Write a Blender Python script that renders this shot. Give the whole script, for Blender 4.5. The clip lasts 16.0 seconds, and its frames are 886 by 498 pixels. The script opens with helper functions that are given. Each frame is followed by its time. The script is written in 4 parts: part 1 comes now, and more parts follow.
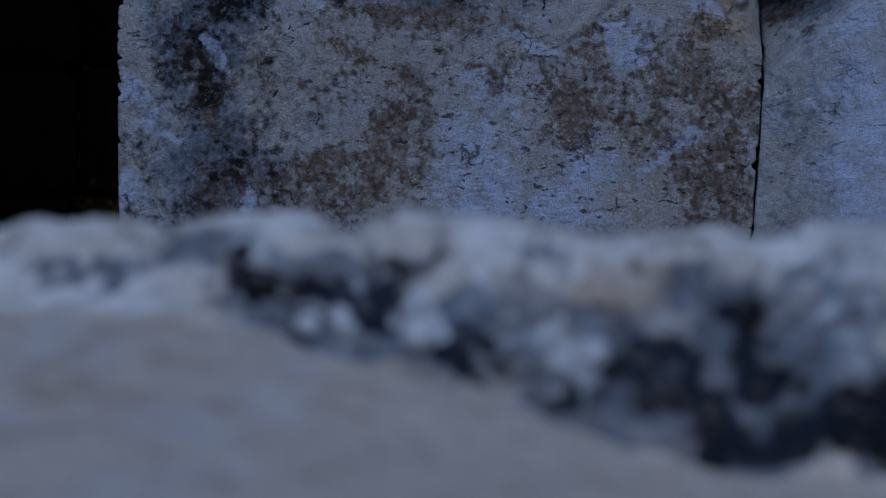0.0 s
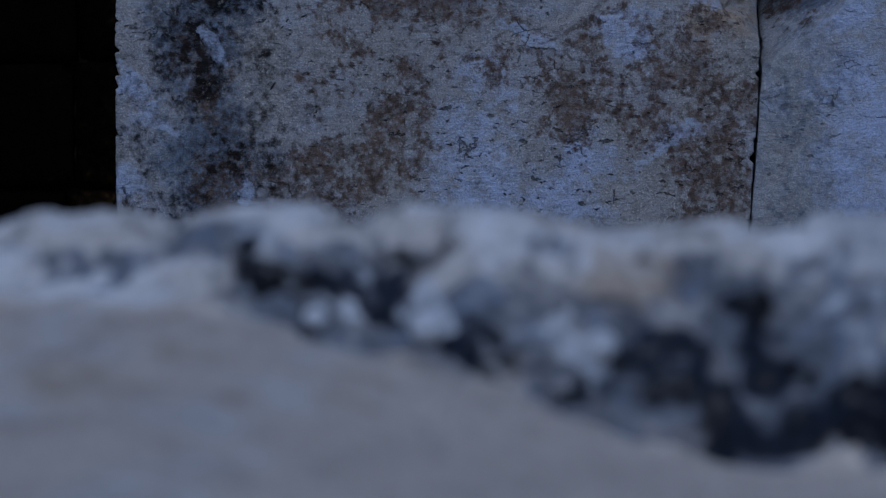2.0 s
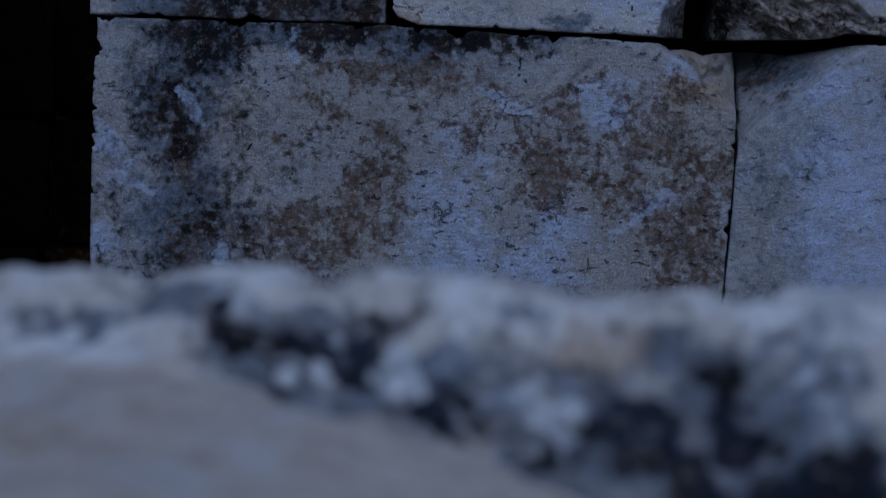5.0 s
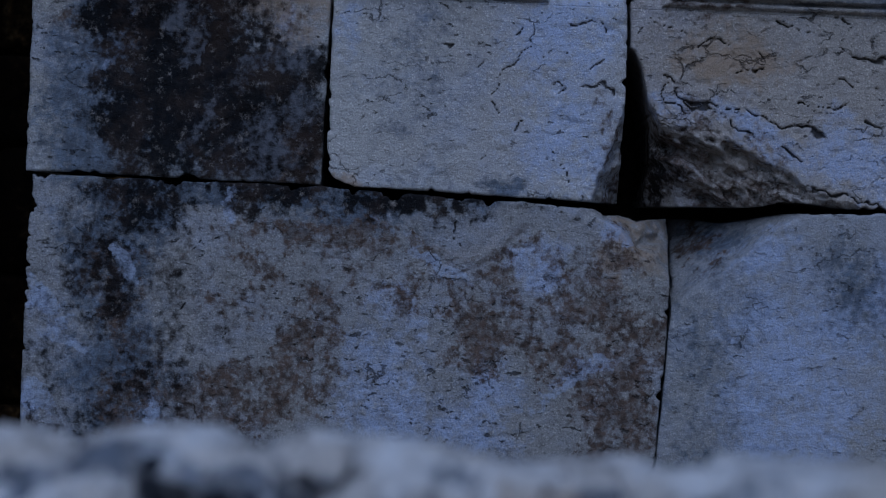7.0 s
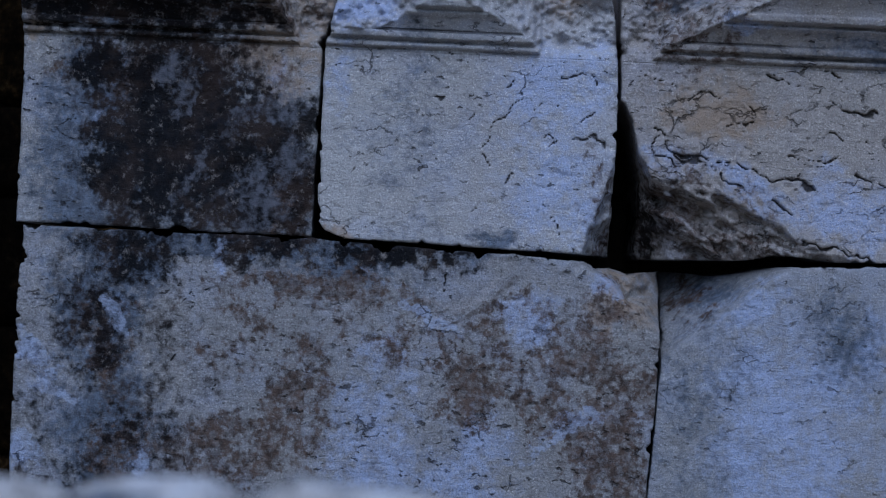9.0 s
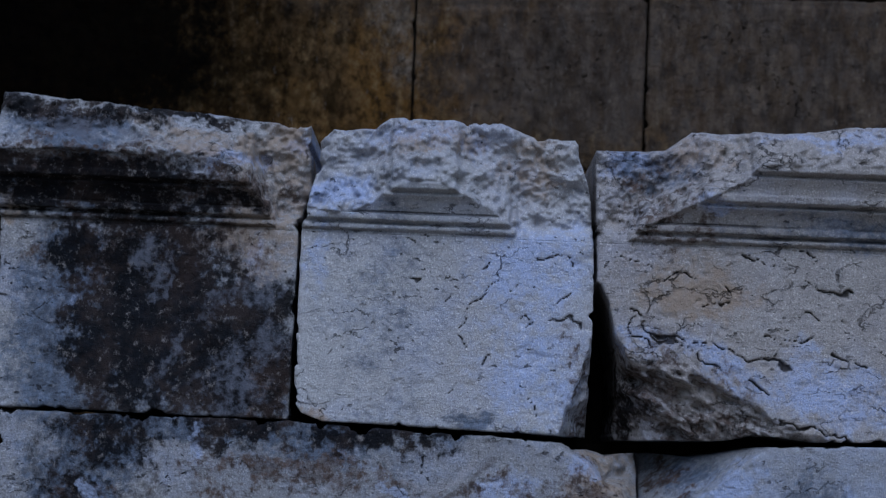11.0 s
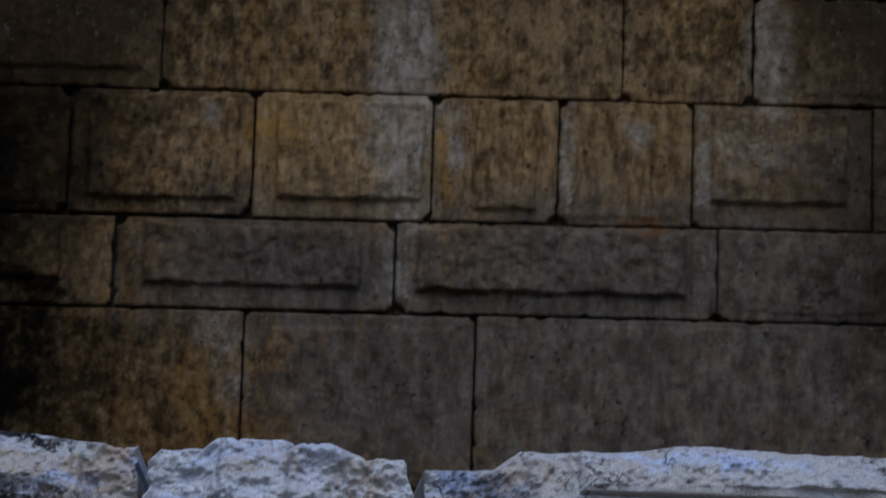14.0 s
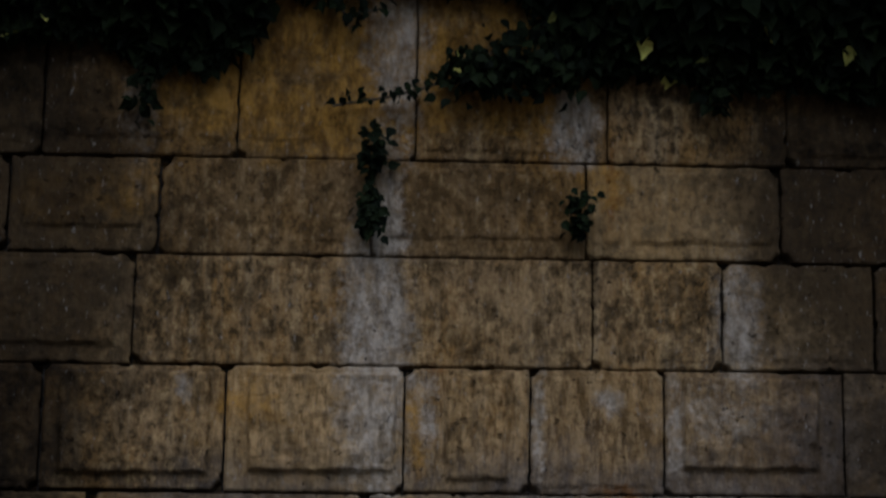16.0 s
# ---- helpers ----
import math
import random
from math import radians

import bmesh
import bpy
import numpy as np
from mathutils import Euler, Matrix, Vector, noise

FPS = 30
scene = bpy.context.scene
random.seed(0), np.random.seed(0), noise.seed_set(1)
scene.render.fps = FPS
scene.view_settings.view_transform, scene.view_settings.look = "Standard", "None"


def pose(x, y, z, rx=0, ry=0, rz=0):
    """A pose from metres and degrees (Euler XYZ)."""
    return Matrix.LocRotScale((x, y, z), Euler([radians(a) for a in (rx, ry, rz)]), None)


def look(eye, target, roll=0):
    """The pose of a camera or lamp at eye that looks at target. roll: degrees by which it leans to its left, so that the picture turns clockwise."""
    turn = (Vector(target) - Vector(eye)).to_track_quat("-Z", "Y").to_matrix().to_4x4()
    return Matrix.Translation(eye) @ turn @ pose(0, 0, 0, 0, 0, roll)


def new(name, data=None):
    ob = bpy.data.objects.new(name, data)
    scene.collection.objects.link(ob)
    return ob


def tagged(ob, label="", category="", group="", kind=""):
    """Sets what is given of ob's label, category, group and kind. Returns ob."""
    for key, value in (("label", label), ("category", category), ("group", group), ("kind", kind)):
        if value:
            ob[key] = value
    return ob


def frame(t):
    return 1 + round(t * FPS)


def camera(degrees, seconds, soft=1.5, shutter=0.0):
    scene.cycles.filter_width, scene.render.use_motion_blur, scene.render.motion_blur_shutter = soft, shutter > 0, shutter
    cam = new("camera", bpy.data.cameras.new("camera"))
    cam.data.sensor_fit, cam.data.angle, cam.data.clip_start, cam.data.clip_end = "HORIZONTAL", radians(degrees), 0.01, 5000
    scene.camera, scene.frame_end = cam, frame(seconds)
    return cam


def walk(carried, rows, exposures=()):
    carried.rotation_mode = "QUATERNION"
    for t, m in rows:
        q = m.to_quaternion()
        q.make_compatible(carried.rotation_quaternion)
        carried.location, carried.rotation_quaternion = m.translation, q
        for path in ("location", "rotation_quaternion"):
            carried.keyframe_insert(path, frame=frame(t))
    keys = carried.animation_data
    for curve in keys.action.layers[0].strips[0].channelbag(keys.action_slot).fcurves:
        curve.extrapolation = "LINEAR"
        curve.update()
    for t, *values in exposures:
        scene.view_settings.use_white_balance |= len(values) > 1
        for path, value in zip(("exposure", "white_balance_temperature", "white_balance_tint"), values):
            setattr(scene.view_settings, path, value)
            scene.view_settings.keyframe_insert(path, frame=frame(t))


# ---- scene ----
# ---------------------------------------------------------------- camera
cam = camera(17.83, 16.0, soft=1.2, shutter=0.5)
cam.data.dof.use_dof = True
cam.data.dof.focus_distance = 7.2
cam.data.dof.aperture_fstop = cam.data.lens / 19.0
EYE_Z = 1.6
# seconds, turn to the right, tilt up, lean (degrees)
AIM = [
    (0, -2.578, -5.000, 0.300), (0.5, -2.501, -5.203, 0.40), (1, -2.479, -5.251, 0.331), (1.5, -2.451, -5.175, 0.289),
    (2, -2.454, -5.155, 0.259), (2.5, -2.454, -5.242, 0.261), (3, -2.452, -5.303, 0.485), (3.2, -2.445, -5.306, 0.529),
    (5.3, -1.863, -3.422, 1.751), (5.5, -1.827, -3.126, 1.850), (6, -1.613, -1.938, 2.366), (6.5, -0.901, -0.807, 2.555),
    (7, -0.703, -0.487, 2.489), (7.5, -0.681, -0.199, 2.491), (8, -0.670, 0.073, 2.513), (8.2, -0.675, 0.230, 2.521),
    (10.3, -0.360, 2.413, 2.922), (10.5, -0.307, 3.483, 2.696), (11, -0.241, 4.284, 2.327), (11.5, -0.129, 5.272, 1.912),
    (12, 0.095, 6.050, 1.805), (12.5, 0.660, 6.956, 1.878), (13, 0.926, 7.721, 1.902), (13.5, 1.586, 9.101, 1.913),
    (14, 3.033, 10.879, 1.829), (14.5, 3.216, 11.833, 1.894), (15, 3.401, 13.445, 1.782), (15.5, 3.491, 15.160, 1.391),
    (16, 3.508, 16.375, 0.884)]


def aimed(t, turn, tilt, lean):
    ex = 0.0095 * max(0.0, 1 - t / 1.5)
    a, b = radians(turn), radians(tilt)
    eye = Vector((ex, 0, EYE_Z))
    return look(eye, eye + Vector((math.sin(a) * math.cos(b), math.cos(a) * math.cos(b), math.sin(b))), lean)


EXPOSURES = [(0, 0.08, 4790, 13), (3.2, 0.1, 4790, 13), (5.5, -0.04, 4720, 13), (7, 0.02, 4690, 13), (7.5, 0.04, 4720, 13), (8.2, 0.5, 4790, 13), (10.3, 0.72, 4890, 13), (13.5, 0.92, 5030, 12), (14.5, 1.15, 5060, 11), (16, 1.45, 5180, 11)]
walk(cam, [(row[0], aimed(*row)) for row in AIM], EXPOSURES)

# ---------------------------------------------------------------- light
world = bpy.data.worlds.new("dusk_sky")
scene.world = world
world.use_nodes = True
sky = world.node_tree.nodes.new("ShaderNodeTexSky")
sky.sky_type, sky.sun_disc = "NISHITA", False
SUN_EL, SUN_ROT = radians(47), radians(182)
sky.sun_elevation, sky.sun_rotation = SUN_EL, SUN_ROT
world.node_tree.links.new(sky.outputs[0], world.node_tree.nodes["Background"].inputs[0])
world.node_tree.nodes["Background"].inputs[1].default_value = 0.038
sun_data = bpy.data.lights.new("sun", "SUN")
sun_data.energy, sun_data.angle, sun_data.color = 1.06, radians(60), (1.0, 0.97, 0.93)
sun = new("sun", sun_data)
sun.matrix_world = look((0, 0, 0), (-math.sin(SUN_ROT) * math.cos(SUN_EL), -math.cos(SUN_ROT) * math.cos(SUN_EL), -math.sin(SUN_EL)))

# ---------------------------------------------------------------- noise on arrays
_tab = np.random.RandomState(7).rand(512, 512)


def vnoise(x, y, seed=0):
    x, y = np.asarray(x, float) + seed * 17.31, np.asarray(y, float) + seed * 9.73
    x, y = np.broadcast_arrays(x, y)
    xi, yi = np.floor(x).astype(int), np.floor(y).astype(int)
    fx, fy = x - xi, y - yi
    fx, fy = fx * fx * (3 - 2 * fx), fy * fy * (3 - 2 * fy)
    a, b = _tab[xi % 512, yi % 512], _tab[(xi + 1) % 512, yi % 512]
    c, d = _tab[xi % 512, (yi + 1) % 512], _tab[(xi + 1) % 512, (yi + 1) % 512]
    return (a + (b - a) * fx) * (1 - fy) + (c + (d - c) * fx) * fy


def fbm(x, y, seed=0, octaves=4):
    total, amp, norm = 0.0, 1.0, 0.0
    for o in range(octaves):
        total = total + amp * vnoise(np.asarray(x) * 2 ** o, np.asarray(y) * 2 ** o, seed + o * 3)
        norm += amp
        amp *= 0.55
    return total / norm - 0.5


def smooth(a, b, x):
    t = np.clip((x - a) / (b - a), 0, 1)
    return t * t * (3 - 2 * t)


def ridged(x, y, seed=0, octaves=3):
    total, amp = 0.0, 1.0
    for o in range(octaves):
        total = total + amp * (1 - np.abs(2 * vnoise(x * 2 ** o, y * 2 ** o, seed + o * 5) - 1))
        amp *= 0.5
    return total / 1.75


# ---------------------------------------------------------------- materials
class Nodes:
    def __init__(self, name):
        self.mat = bpy.data.materials.new(name)
        self.mat.use_nodes = True
        self.tree = self.mat.node_tree
        self.bsdf = self.tree.nodes["Principled BSDF"]
        self.pos = self.tree.nodes.new("ShaderNodeNewGeometry").outputs["Position"]

    def link(self, a, b):
        self.tree.links.new(a, b)

    def put(self, socket, value):
        if isinstance(value, (int, float)):
            socket.default_value = value
        elif isinstance(value, tuple):
            socket.default_value = value if len(value) == len(socket.default_value) else (*value, 1.0)
        else:
            self.link(value, socket)

    def math(self, op, a, b=0.0, c=0.0, clamp=False):
        n = self.tree.nodes.new("ShaderNodeMath")
        n.operation, n.use_clamp = op, clamp
        for s, v in zip(n.inputs, (a, b, c)):
            self.put(s, v)
        return n.outputs[0]

    def vec(self, op, a, b=(0, 0, 0)):
        n = self.tree.nodes.new("ShaderNodeVectorMath")
        n.operation = op
        self.put(n.inputs[0], a)
        self.put(n.inputs[1], b)
        return n.outputs["Value"] if op == "LENGTH" else n.outputs[0]

    def noise(self, scale, detail=5.0, rough=0.6, stretch=None, offset=0.0, distortion=0.0, colour=False):
        n = self.tree.nodes.new("ShaderNodeTexNoise")
        n.inputs["Scale"].default_value, n.inputs["Detail"].default_value = scale, detail
        n.inputs["Roughness"].default_value, n.inputs["Distortion"].default_value = rough, distortion
        p = self.pos
        if stretch:
            p = self.vec("MULTIPLY", p, stretch)
        if offset:
            p = self.vec("ADD", p, (offset, offset * 0.7, offset * 1.3))
        self.link(p, n.inputs["Vector"])
        return n.outputs["Color" if colour else "Fac"]

    def ramp(self, fac, lo, hi):
        n = self.tree.nodes.new("ShaderNodeMapRange")
        n.interpolation_type = "SMOOTHSTEP"
        self.put(n.inputs[0], fac)
        n.inputs[1].default_value, n.inputs[2].default_value = lo, hi
        return n.outputs[0]

    def mix(self, fac, a, b):
        n = self.tree.nodes.new("ShaderNodeMix")
        n.data_type = "RGBA"
        self.put(n.inputs[0], fac)
        self.put(n.inputs[6], a)
        self.put(n.inputs[7], b)
        return n.outputs[2]

    def stain(self, spots, warp=0.05, warp_scale=7.0, grain=0.55, grain_scale=26.0, offset=0.0, lo=0.0, hi=0.35, most=0.3):
        """A mask of soft-edged, frayed stains. spots: x, z, half width, half height, strength, lean in degrees."""
        w = self.vec("SCALE", self.vec("SUBTRACT", self.noise(warp_scale, 4, 0.6, offset=offset, colour=True), (0.5, 0.5, 0.5)))
        w.node.inputs["Scale"].default_value = warp * 4
        p = self.vec("ADD", self.pos, w)
        field = None
        for x, z, rx, rz, s, lean in spots:
            n = self.tree.nodes.new("ShaderNodeMapping")
            n.vector_type = "TEXTURE"
            self.link(p, n.inputs["Vector"])
            n.inputs["Location"].default_value = (x, 0, z)
            n.inputs["Rotation"].default_value = (0, radians(-lean), 0)
            n.inputs["Scale"].default_value = (rx, 1e6, rz)
            d = self.math("MULTIPLY", self.math("SUBTRACT", 1.0, self.vec("LENGTH", n.outputs[0])), s)
            field = d if field is None else self.math("MAXIMUM", field, d)
        field = self.math("MINIMUM", field, most)
        fine = self.math("SUBTRACT", self.noise(grain_scale * 1.5, 6, 0.66, offset=offset + 3.1), 0.5)
        mid = self.math("SUBTRACT", self.noise(grain_scale * 0.3, 6, 0.62, offset=offset + 5.3), 0.5)
        g = self.math("MULTIPLY", self.math("ADD", self.math("MULTIPLY", fine, 3.0), self.math("MULTIPLY", mid, 2.8)), grain)
        # the frayed grain only works near the stain
        g = self.math("MULTIPLY", g, self.ramp(field, -0.6, 0.1))
        return self.ramp(self.math("ADD", field, g), lo - 0.08, hi + 0.16)

    def edges(self, scale, stretch, warp, warp_scale, offset=0.0):
        """Distance to a warped network of cracks."""
        w = self.vec("SCALE", self.vec("SUBTRACT", self.noise(warp_scale, 4, 0.65, offset=offset, colour=True), (0.5, 0.5, 0.5)))
        w.node.inputs["Scale"].default_value = warp
        n = self.tree.nodes.new("ShaderNodeTexVoronoi")
        n.feature = "DISTANCE_TO_EDGE"
        n.inputs["Scale"].default_value = scale
        p = self.vec("ADD", self.vec("MULTIPLY", self.vec("ADD", self.pos, w), stretch), (offset, offset * 0.6, offset * 1.4))
        self.link(p, n.inputs["Vector"])
        return n.outputs["Distance"]

    def attribute(self, name):
        n = self.tree.nodes.new("ShaderNodeAttribute")
        n.attribute_name = name
        return n.outputs["Fac"]

    def finish(self, colour, rough, height, distance=0.004, strength=1.0):
        self.put(self.bsdf.inputs["Base Color"], colour)
        self.put(self.bsdf.inputs["Roughness"], rough)
        self.bsdf.inputs["Specular IOR Level"].default_value = 0.03
        b = self.tree.nodes.new("ShaderNodeBump")
        b.inputs["Distance"].default_value, b.inputs["Strength"].default_value = distance, strength
        self.link(height, b.inputs["Height"])
        self.link(b.outputs[0], self.bsdf.inputs["Normal"])
        return self.mat


GREY, WARM, PALE = (0.345, 0.332, 0.32), (0.36, 0.335, 0.31), (0.42, 0.485, 0.69)
BROWN, BLACK, SLATE = (0.068, 0.047, 0.036), (0.006, 0.006, 0.007), (0.070, 0.088, 0.122)


def marble(name, tone=GREY, other=WARM, pale=(), brown=(), black=(), slate=(), ochre=(), seed=0.0, pitting=1.0, rind=0.5, pale_colour=PALE, cracks=0.0, veins=(), vein_colour=(0.15, 0.155, 0.18), grain=1.0, band=False, crust_and_shade=0.0, crust_shade_tint=(0.032, 0.023, 0.019)):
    n = Nodes(name)
    c = n.mix(n.ramp(n.noise(2.6, 5, 0.6, offset=seed), 0.34, 0.66), tone, other)
    c = n.mix(n.math("MULTIPLY", n.ramp(n.noise(6, 8, 0.72, offset=seed + 1.7), 0.42, 0.74), rind), c, pale_colour)
    if pale:
        c = n.mix(n.math("MULTIPLY", n.stain(pale, 0.04, 9, 0.5, 30, seed + 7, -0.05, 0.5, 0.4), 0.8), c, pale_colour)
    # fine horizontal tooling, mottling and grain
    tool = n.noise(85, 4, 0.62, stretch=(0.28, 1, 2.3), offset=seed + 2)
    c = n.mix(n.math("MULTIPLY", n.ramp(tool, 0.48, 0.72), 0.2 * grain), c, tuple(v * 0.45 for v in tone))
    mott = n.noise(30, 8, 0.72, offset=seed + 15)
    c = n.mix(n.math("MULTIPLY", n.ramp(mott, 0.53, 0.33), 0.5 * grain), c, tuple(v * 0.4 for v in tone))
    speck = n.noise(210, 2, 0.6, offset=seed + 5)
    c = n.mix(n.math("MULTIPLY", n.ramp(speck, 0.56, 0.70), 0.55), c, tuple(min(1, v * 1.9) for v in tone))
    c = n.mix(n.math("MULTIPLY", n.ramp(speck, 0.44, 0.30), 0.55 * grain), c, tuple(v * 0.3 for v in tone))
    tick = n.math("MULTIPLY", n.ramp(n.noise(44, 3, 0.6, stretch=(0.75, 1, 1.4), offset=seed + 25), 0.63, 0.68), n.ramp(n.noise(4.5, 3, 0.6, offset=seed + 26), 0.40, 0.58))
    if ochre:
        c = n.mix(n.math("MULTIPLY", n.stain(ochre, 0.04, 9, 0.45, 24, seed + 17), 0.7), c, (0.33, 0.24, 0.155))
    if slate:
        c = n.mix(n.math("MULTIPLY", n.stain(slate, 0.05, 7, 0.5, 40, seed + 9, -0.15, 0.42, 0.45), 0.85), c, n.mix(n.ramp(mott, 0.45, 0.65), SLATE, tuple(v * 2.2 for v in SLATE)))
    if brown:
        c = n.mix(n.math("MULTIPLY", n.stain(brown, 0.05, 9, 0.9, 34, seed + 11, -0.06, 0.25), n.math("ADD", 0.55, n.math("MULTIPLY", n.ramp(n.noise(52, 6, 0.72, offset=seed + 37), 0.40, 0.56), 0.4))), c, n.mix(n.ramp(n.noise(26, 7, 0.75, offset=seed + 27), 0.35, 0.65), tuple(v * 0.7 for v in BROWN), tuple(v * 1.9 for v in BROWN)))
    if black:
        c = n.mix(n.math("MULTIPLY", n.stain(black, 0.05, 9, 0.6, 30, seed + 13, -0.28 * crust_and_shade, 0.25 - 0.23 * crust_and_shade, 0.5), 0.96), c, n.mix(n.ramp(n.noise(44, 7, 0.78, offset=seed), 0.54, 0.70), n.mix(n.ramp(n.noise(9, 5, 0.7, offset=seed + 31), 0.42, 0.64), BLACK, crust_shade_tint), (0.24, 0.215, 0.195)))
    if veins:
        c = n.mix(n.math("MULTIPLY", n.stain(veins, 0.05, 10, 0.6, 36, seed + 23, 0.0, 0.4, 0.27), 0.75), c, vein_colour)
    # dark pits and cracks
    if band:
        v = n.attribute("vein")
        c = n.mix(n.math("MULTIPLY", n.math("MULTIPLY", n.ramp(v, 0.0, 1.0), n.ramp(mott, 0.38, 0.6)), 0.55), c, (0.40, 0.37, 0.37))
        c = n.mix(n.math("MULTIPLY", n.math("MULTIPLY", n.ramp(v, 0.0, -1.0), n.ramp(mott, 0.38, 0.6)), 0.7), c, (0.085, 0.066, 0.056))
    hair = n.math("MULTIPLY", n.ramp(n.edges(9, (0.8, 1, 1.5), 0.09, 16, seed), 0.022, 0.004), n.ramp(n.noise(7, 3, 0.6, offset=seed + 8), 0.57, 0.64))
    dirt_and_shade = n.math("MAXIMUM", n.math("MULTIPLY", tick, 0.85), n.math("MULTIPLY", hair, 0.7))
    if cracks:
        k = n.math("MULTIPLY", n.ramp(n.edges(8.5, (0.7, 1, 2.2), 0.085, 13, seed + 3), 0.032, 0.006), n.ramp(n.noise(9, 4, 0.65, offset=seed + 19), 0.49, 0.64))
        dirt_and_shade = n.math("MAXIMUM", dirt_and_shade, n.math("MULTIPLY", k, cracks))
    dirt_and_shade = n.math("MULTIPLY", dirt_and_shade, 0.9 * pitting, clamp=True)
    # besides cracks, this attribute colours in the shade of moulding grooves
    dirt_and_shade = n.math("MAXIMUM", dirt_and_shade, n.math("MULTIPLY", n.ramp(n.attribute("crack_groove_shade"), 0.2, 1.0), 0.85))
    c = n.mix(dirt_and_shade, c, (0.02, 0.018, 0.018))
    h = n.math("ADD", n.math("MULTIPLY", tool, 0.2), n.math("MULTIPLY", speck, 0.3))
    h = n.math("ADD", h, n.math("MULTIPLY", mott, 1.3))
    h = n.math("SUBTRACT", h, n.math("MULTIPLY", dirt_and_shade, 1.4))
    return n.finish(c, n.math("ADD", 0.7, n.math("MULTIPLY", speck, 0.25)), h, 0.009, 1.0)


def ashlar_material():
    n = Nodes("weathered_ochre_limestone")
    info = n.tree.nodes.new("ShaderNodeObjectInfo").outputs["Random"]
    c = n.mix(n.ramp(n.noise(1.7, 5, 0.62), 0.36, 0.64), (0.20, 0.102, 0.024), (0.15, 0.092, 0.040))
    c = n.mix(n.math("MULTIPLY", n.ramp(n.noise(4.5, 6, 0.65, stretch=(1.3, 1, 0.7)), 0.44, 0.68), 0.6), c, (0.225, 0.142, 0.058))
    # streaks washed down the faces
    c = n.mix(n.math("MULTIPLY", n.ramp(n.noise(6, 6, 0.7, stretch=(3.2, 1, 0.2), offset=14), 0.50, 0.70), 0.7), c, (0.26, 0.185, 0.098))
    c = n.mix(n.math("MULTIPLY", n.ramp(n.noise(5, 6, 0.7, stretch=(3.0, 1, 0.25), offset=34), 0.50, 0.68), 0.6), c, (0.04, 0.028, 0.016))
    c = n.mix(n.math("MULTIPLY", n.ramp(n.noise(8, 7, 0.74, stretch=(1, 1, 0.8), offset=4), 0.46, 0.62), 0.72), c, (0.028, 0.019, 0.010))
    fine = n.noise(25, 7, 0.72, stretch=(1.1, 1, 0.7), offset=24)
    c = n.mix(n.math("MULTIPLY", n.ramp(fine, 0.52, 0.39), 0.9), c, (0.022, 0.015, 0.008))
    c = n.mix(n.math("MULTIPLY", n.ramp(fine, 0.53, 0.66), 0.7), c, (0.34, 0.23, 0.10))
    c = n.mix(n.math("MULTIPLY", n.ramp(info, 0.35, 1.0), 0.5), c, (0.066, 0.037, 0.013))
    c = n.mix(n.math("MULTIPLY", n.ramp(info, 0.45, 0.0), 0.35), c, (0.27, 0.175, 0.075))
    wash = n.stain([(0.7, 4.0, 1.5, 0.42, 1.4, 0), (0.7, 4.5, 1.0, 0.3, 0.5, 0), (0.75, 3.55, 0.5, 0.1, 0.6, 0)], 0.12, 3, 0.45, 16, 19.0, -0.1, 0.8, 0.6)
    c = n.mix(n.math("MULTIPLY", wash, 0.55), c, n.mix(n.ramp(n.noise(16, 8, 0.76, stretch=(1.9, 1, 0.5), offset=17), 0.38, 0.62), (0.085, 0.048, 0.018), (0.46, 0.30, 0.135)))
    # greyer, damp lower right
    grey = n.stain([(1.3, 3.1, 1.6, 0.5, 1.5, 0), (0.5, 3.1, 0.75, 0.45, 1.3, 0), (1.6, 3.5, 1.6, 0.5, 1.3, 0), (0.1, 3.5, 1.0, 0.36, 0.9, 0), (2.2, 3.9, 0.7, 0.5, 0.6, 0)], 0.08, 3, 0.25, 14, 2.0, -0.1, 0.6, 0.9)
    c = n.mix(n.math("MULTIPLY", grey, 0.8), c, n.mix(n.ramp(n.noise(15, 8, 0.72, stretch=(1.3, 1, 0.6), offset=6), 0.34, 0.68), (0.048, 0.038, 0.031), (0.142, 0.117, 0.094)))
    gold = n.stain([(0.1, 5.4, 0.75, 0.4, 1.8, 0), (0.8, 5.45, 0.5, 0.34, 1.4, 0), (1.28, 4.98, 0.1, 0.12, 1.2, 0), (-0.8, 4.85, 0.3, 0.16, 0.9, 0), (0.56, 4.0, 0.05, 0.2, 0.9, 0), (-0.1, 4.02, 0.2, 0.12, 0.5, 0)], 0.08, 4, 0.4, 14, 5.0)
    c = n.mix(n.math("MULTIPLY", gold, 0.75), c, n.mix(n.ramp(n.noise(14, 6, 0.7, stretch=(1.5, 1, 0.6), offset=41), 0.38, 0.62), (0.11, 0.053, 0.010), (0.33, 0.17, 0.028)))
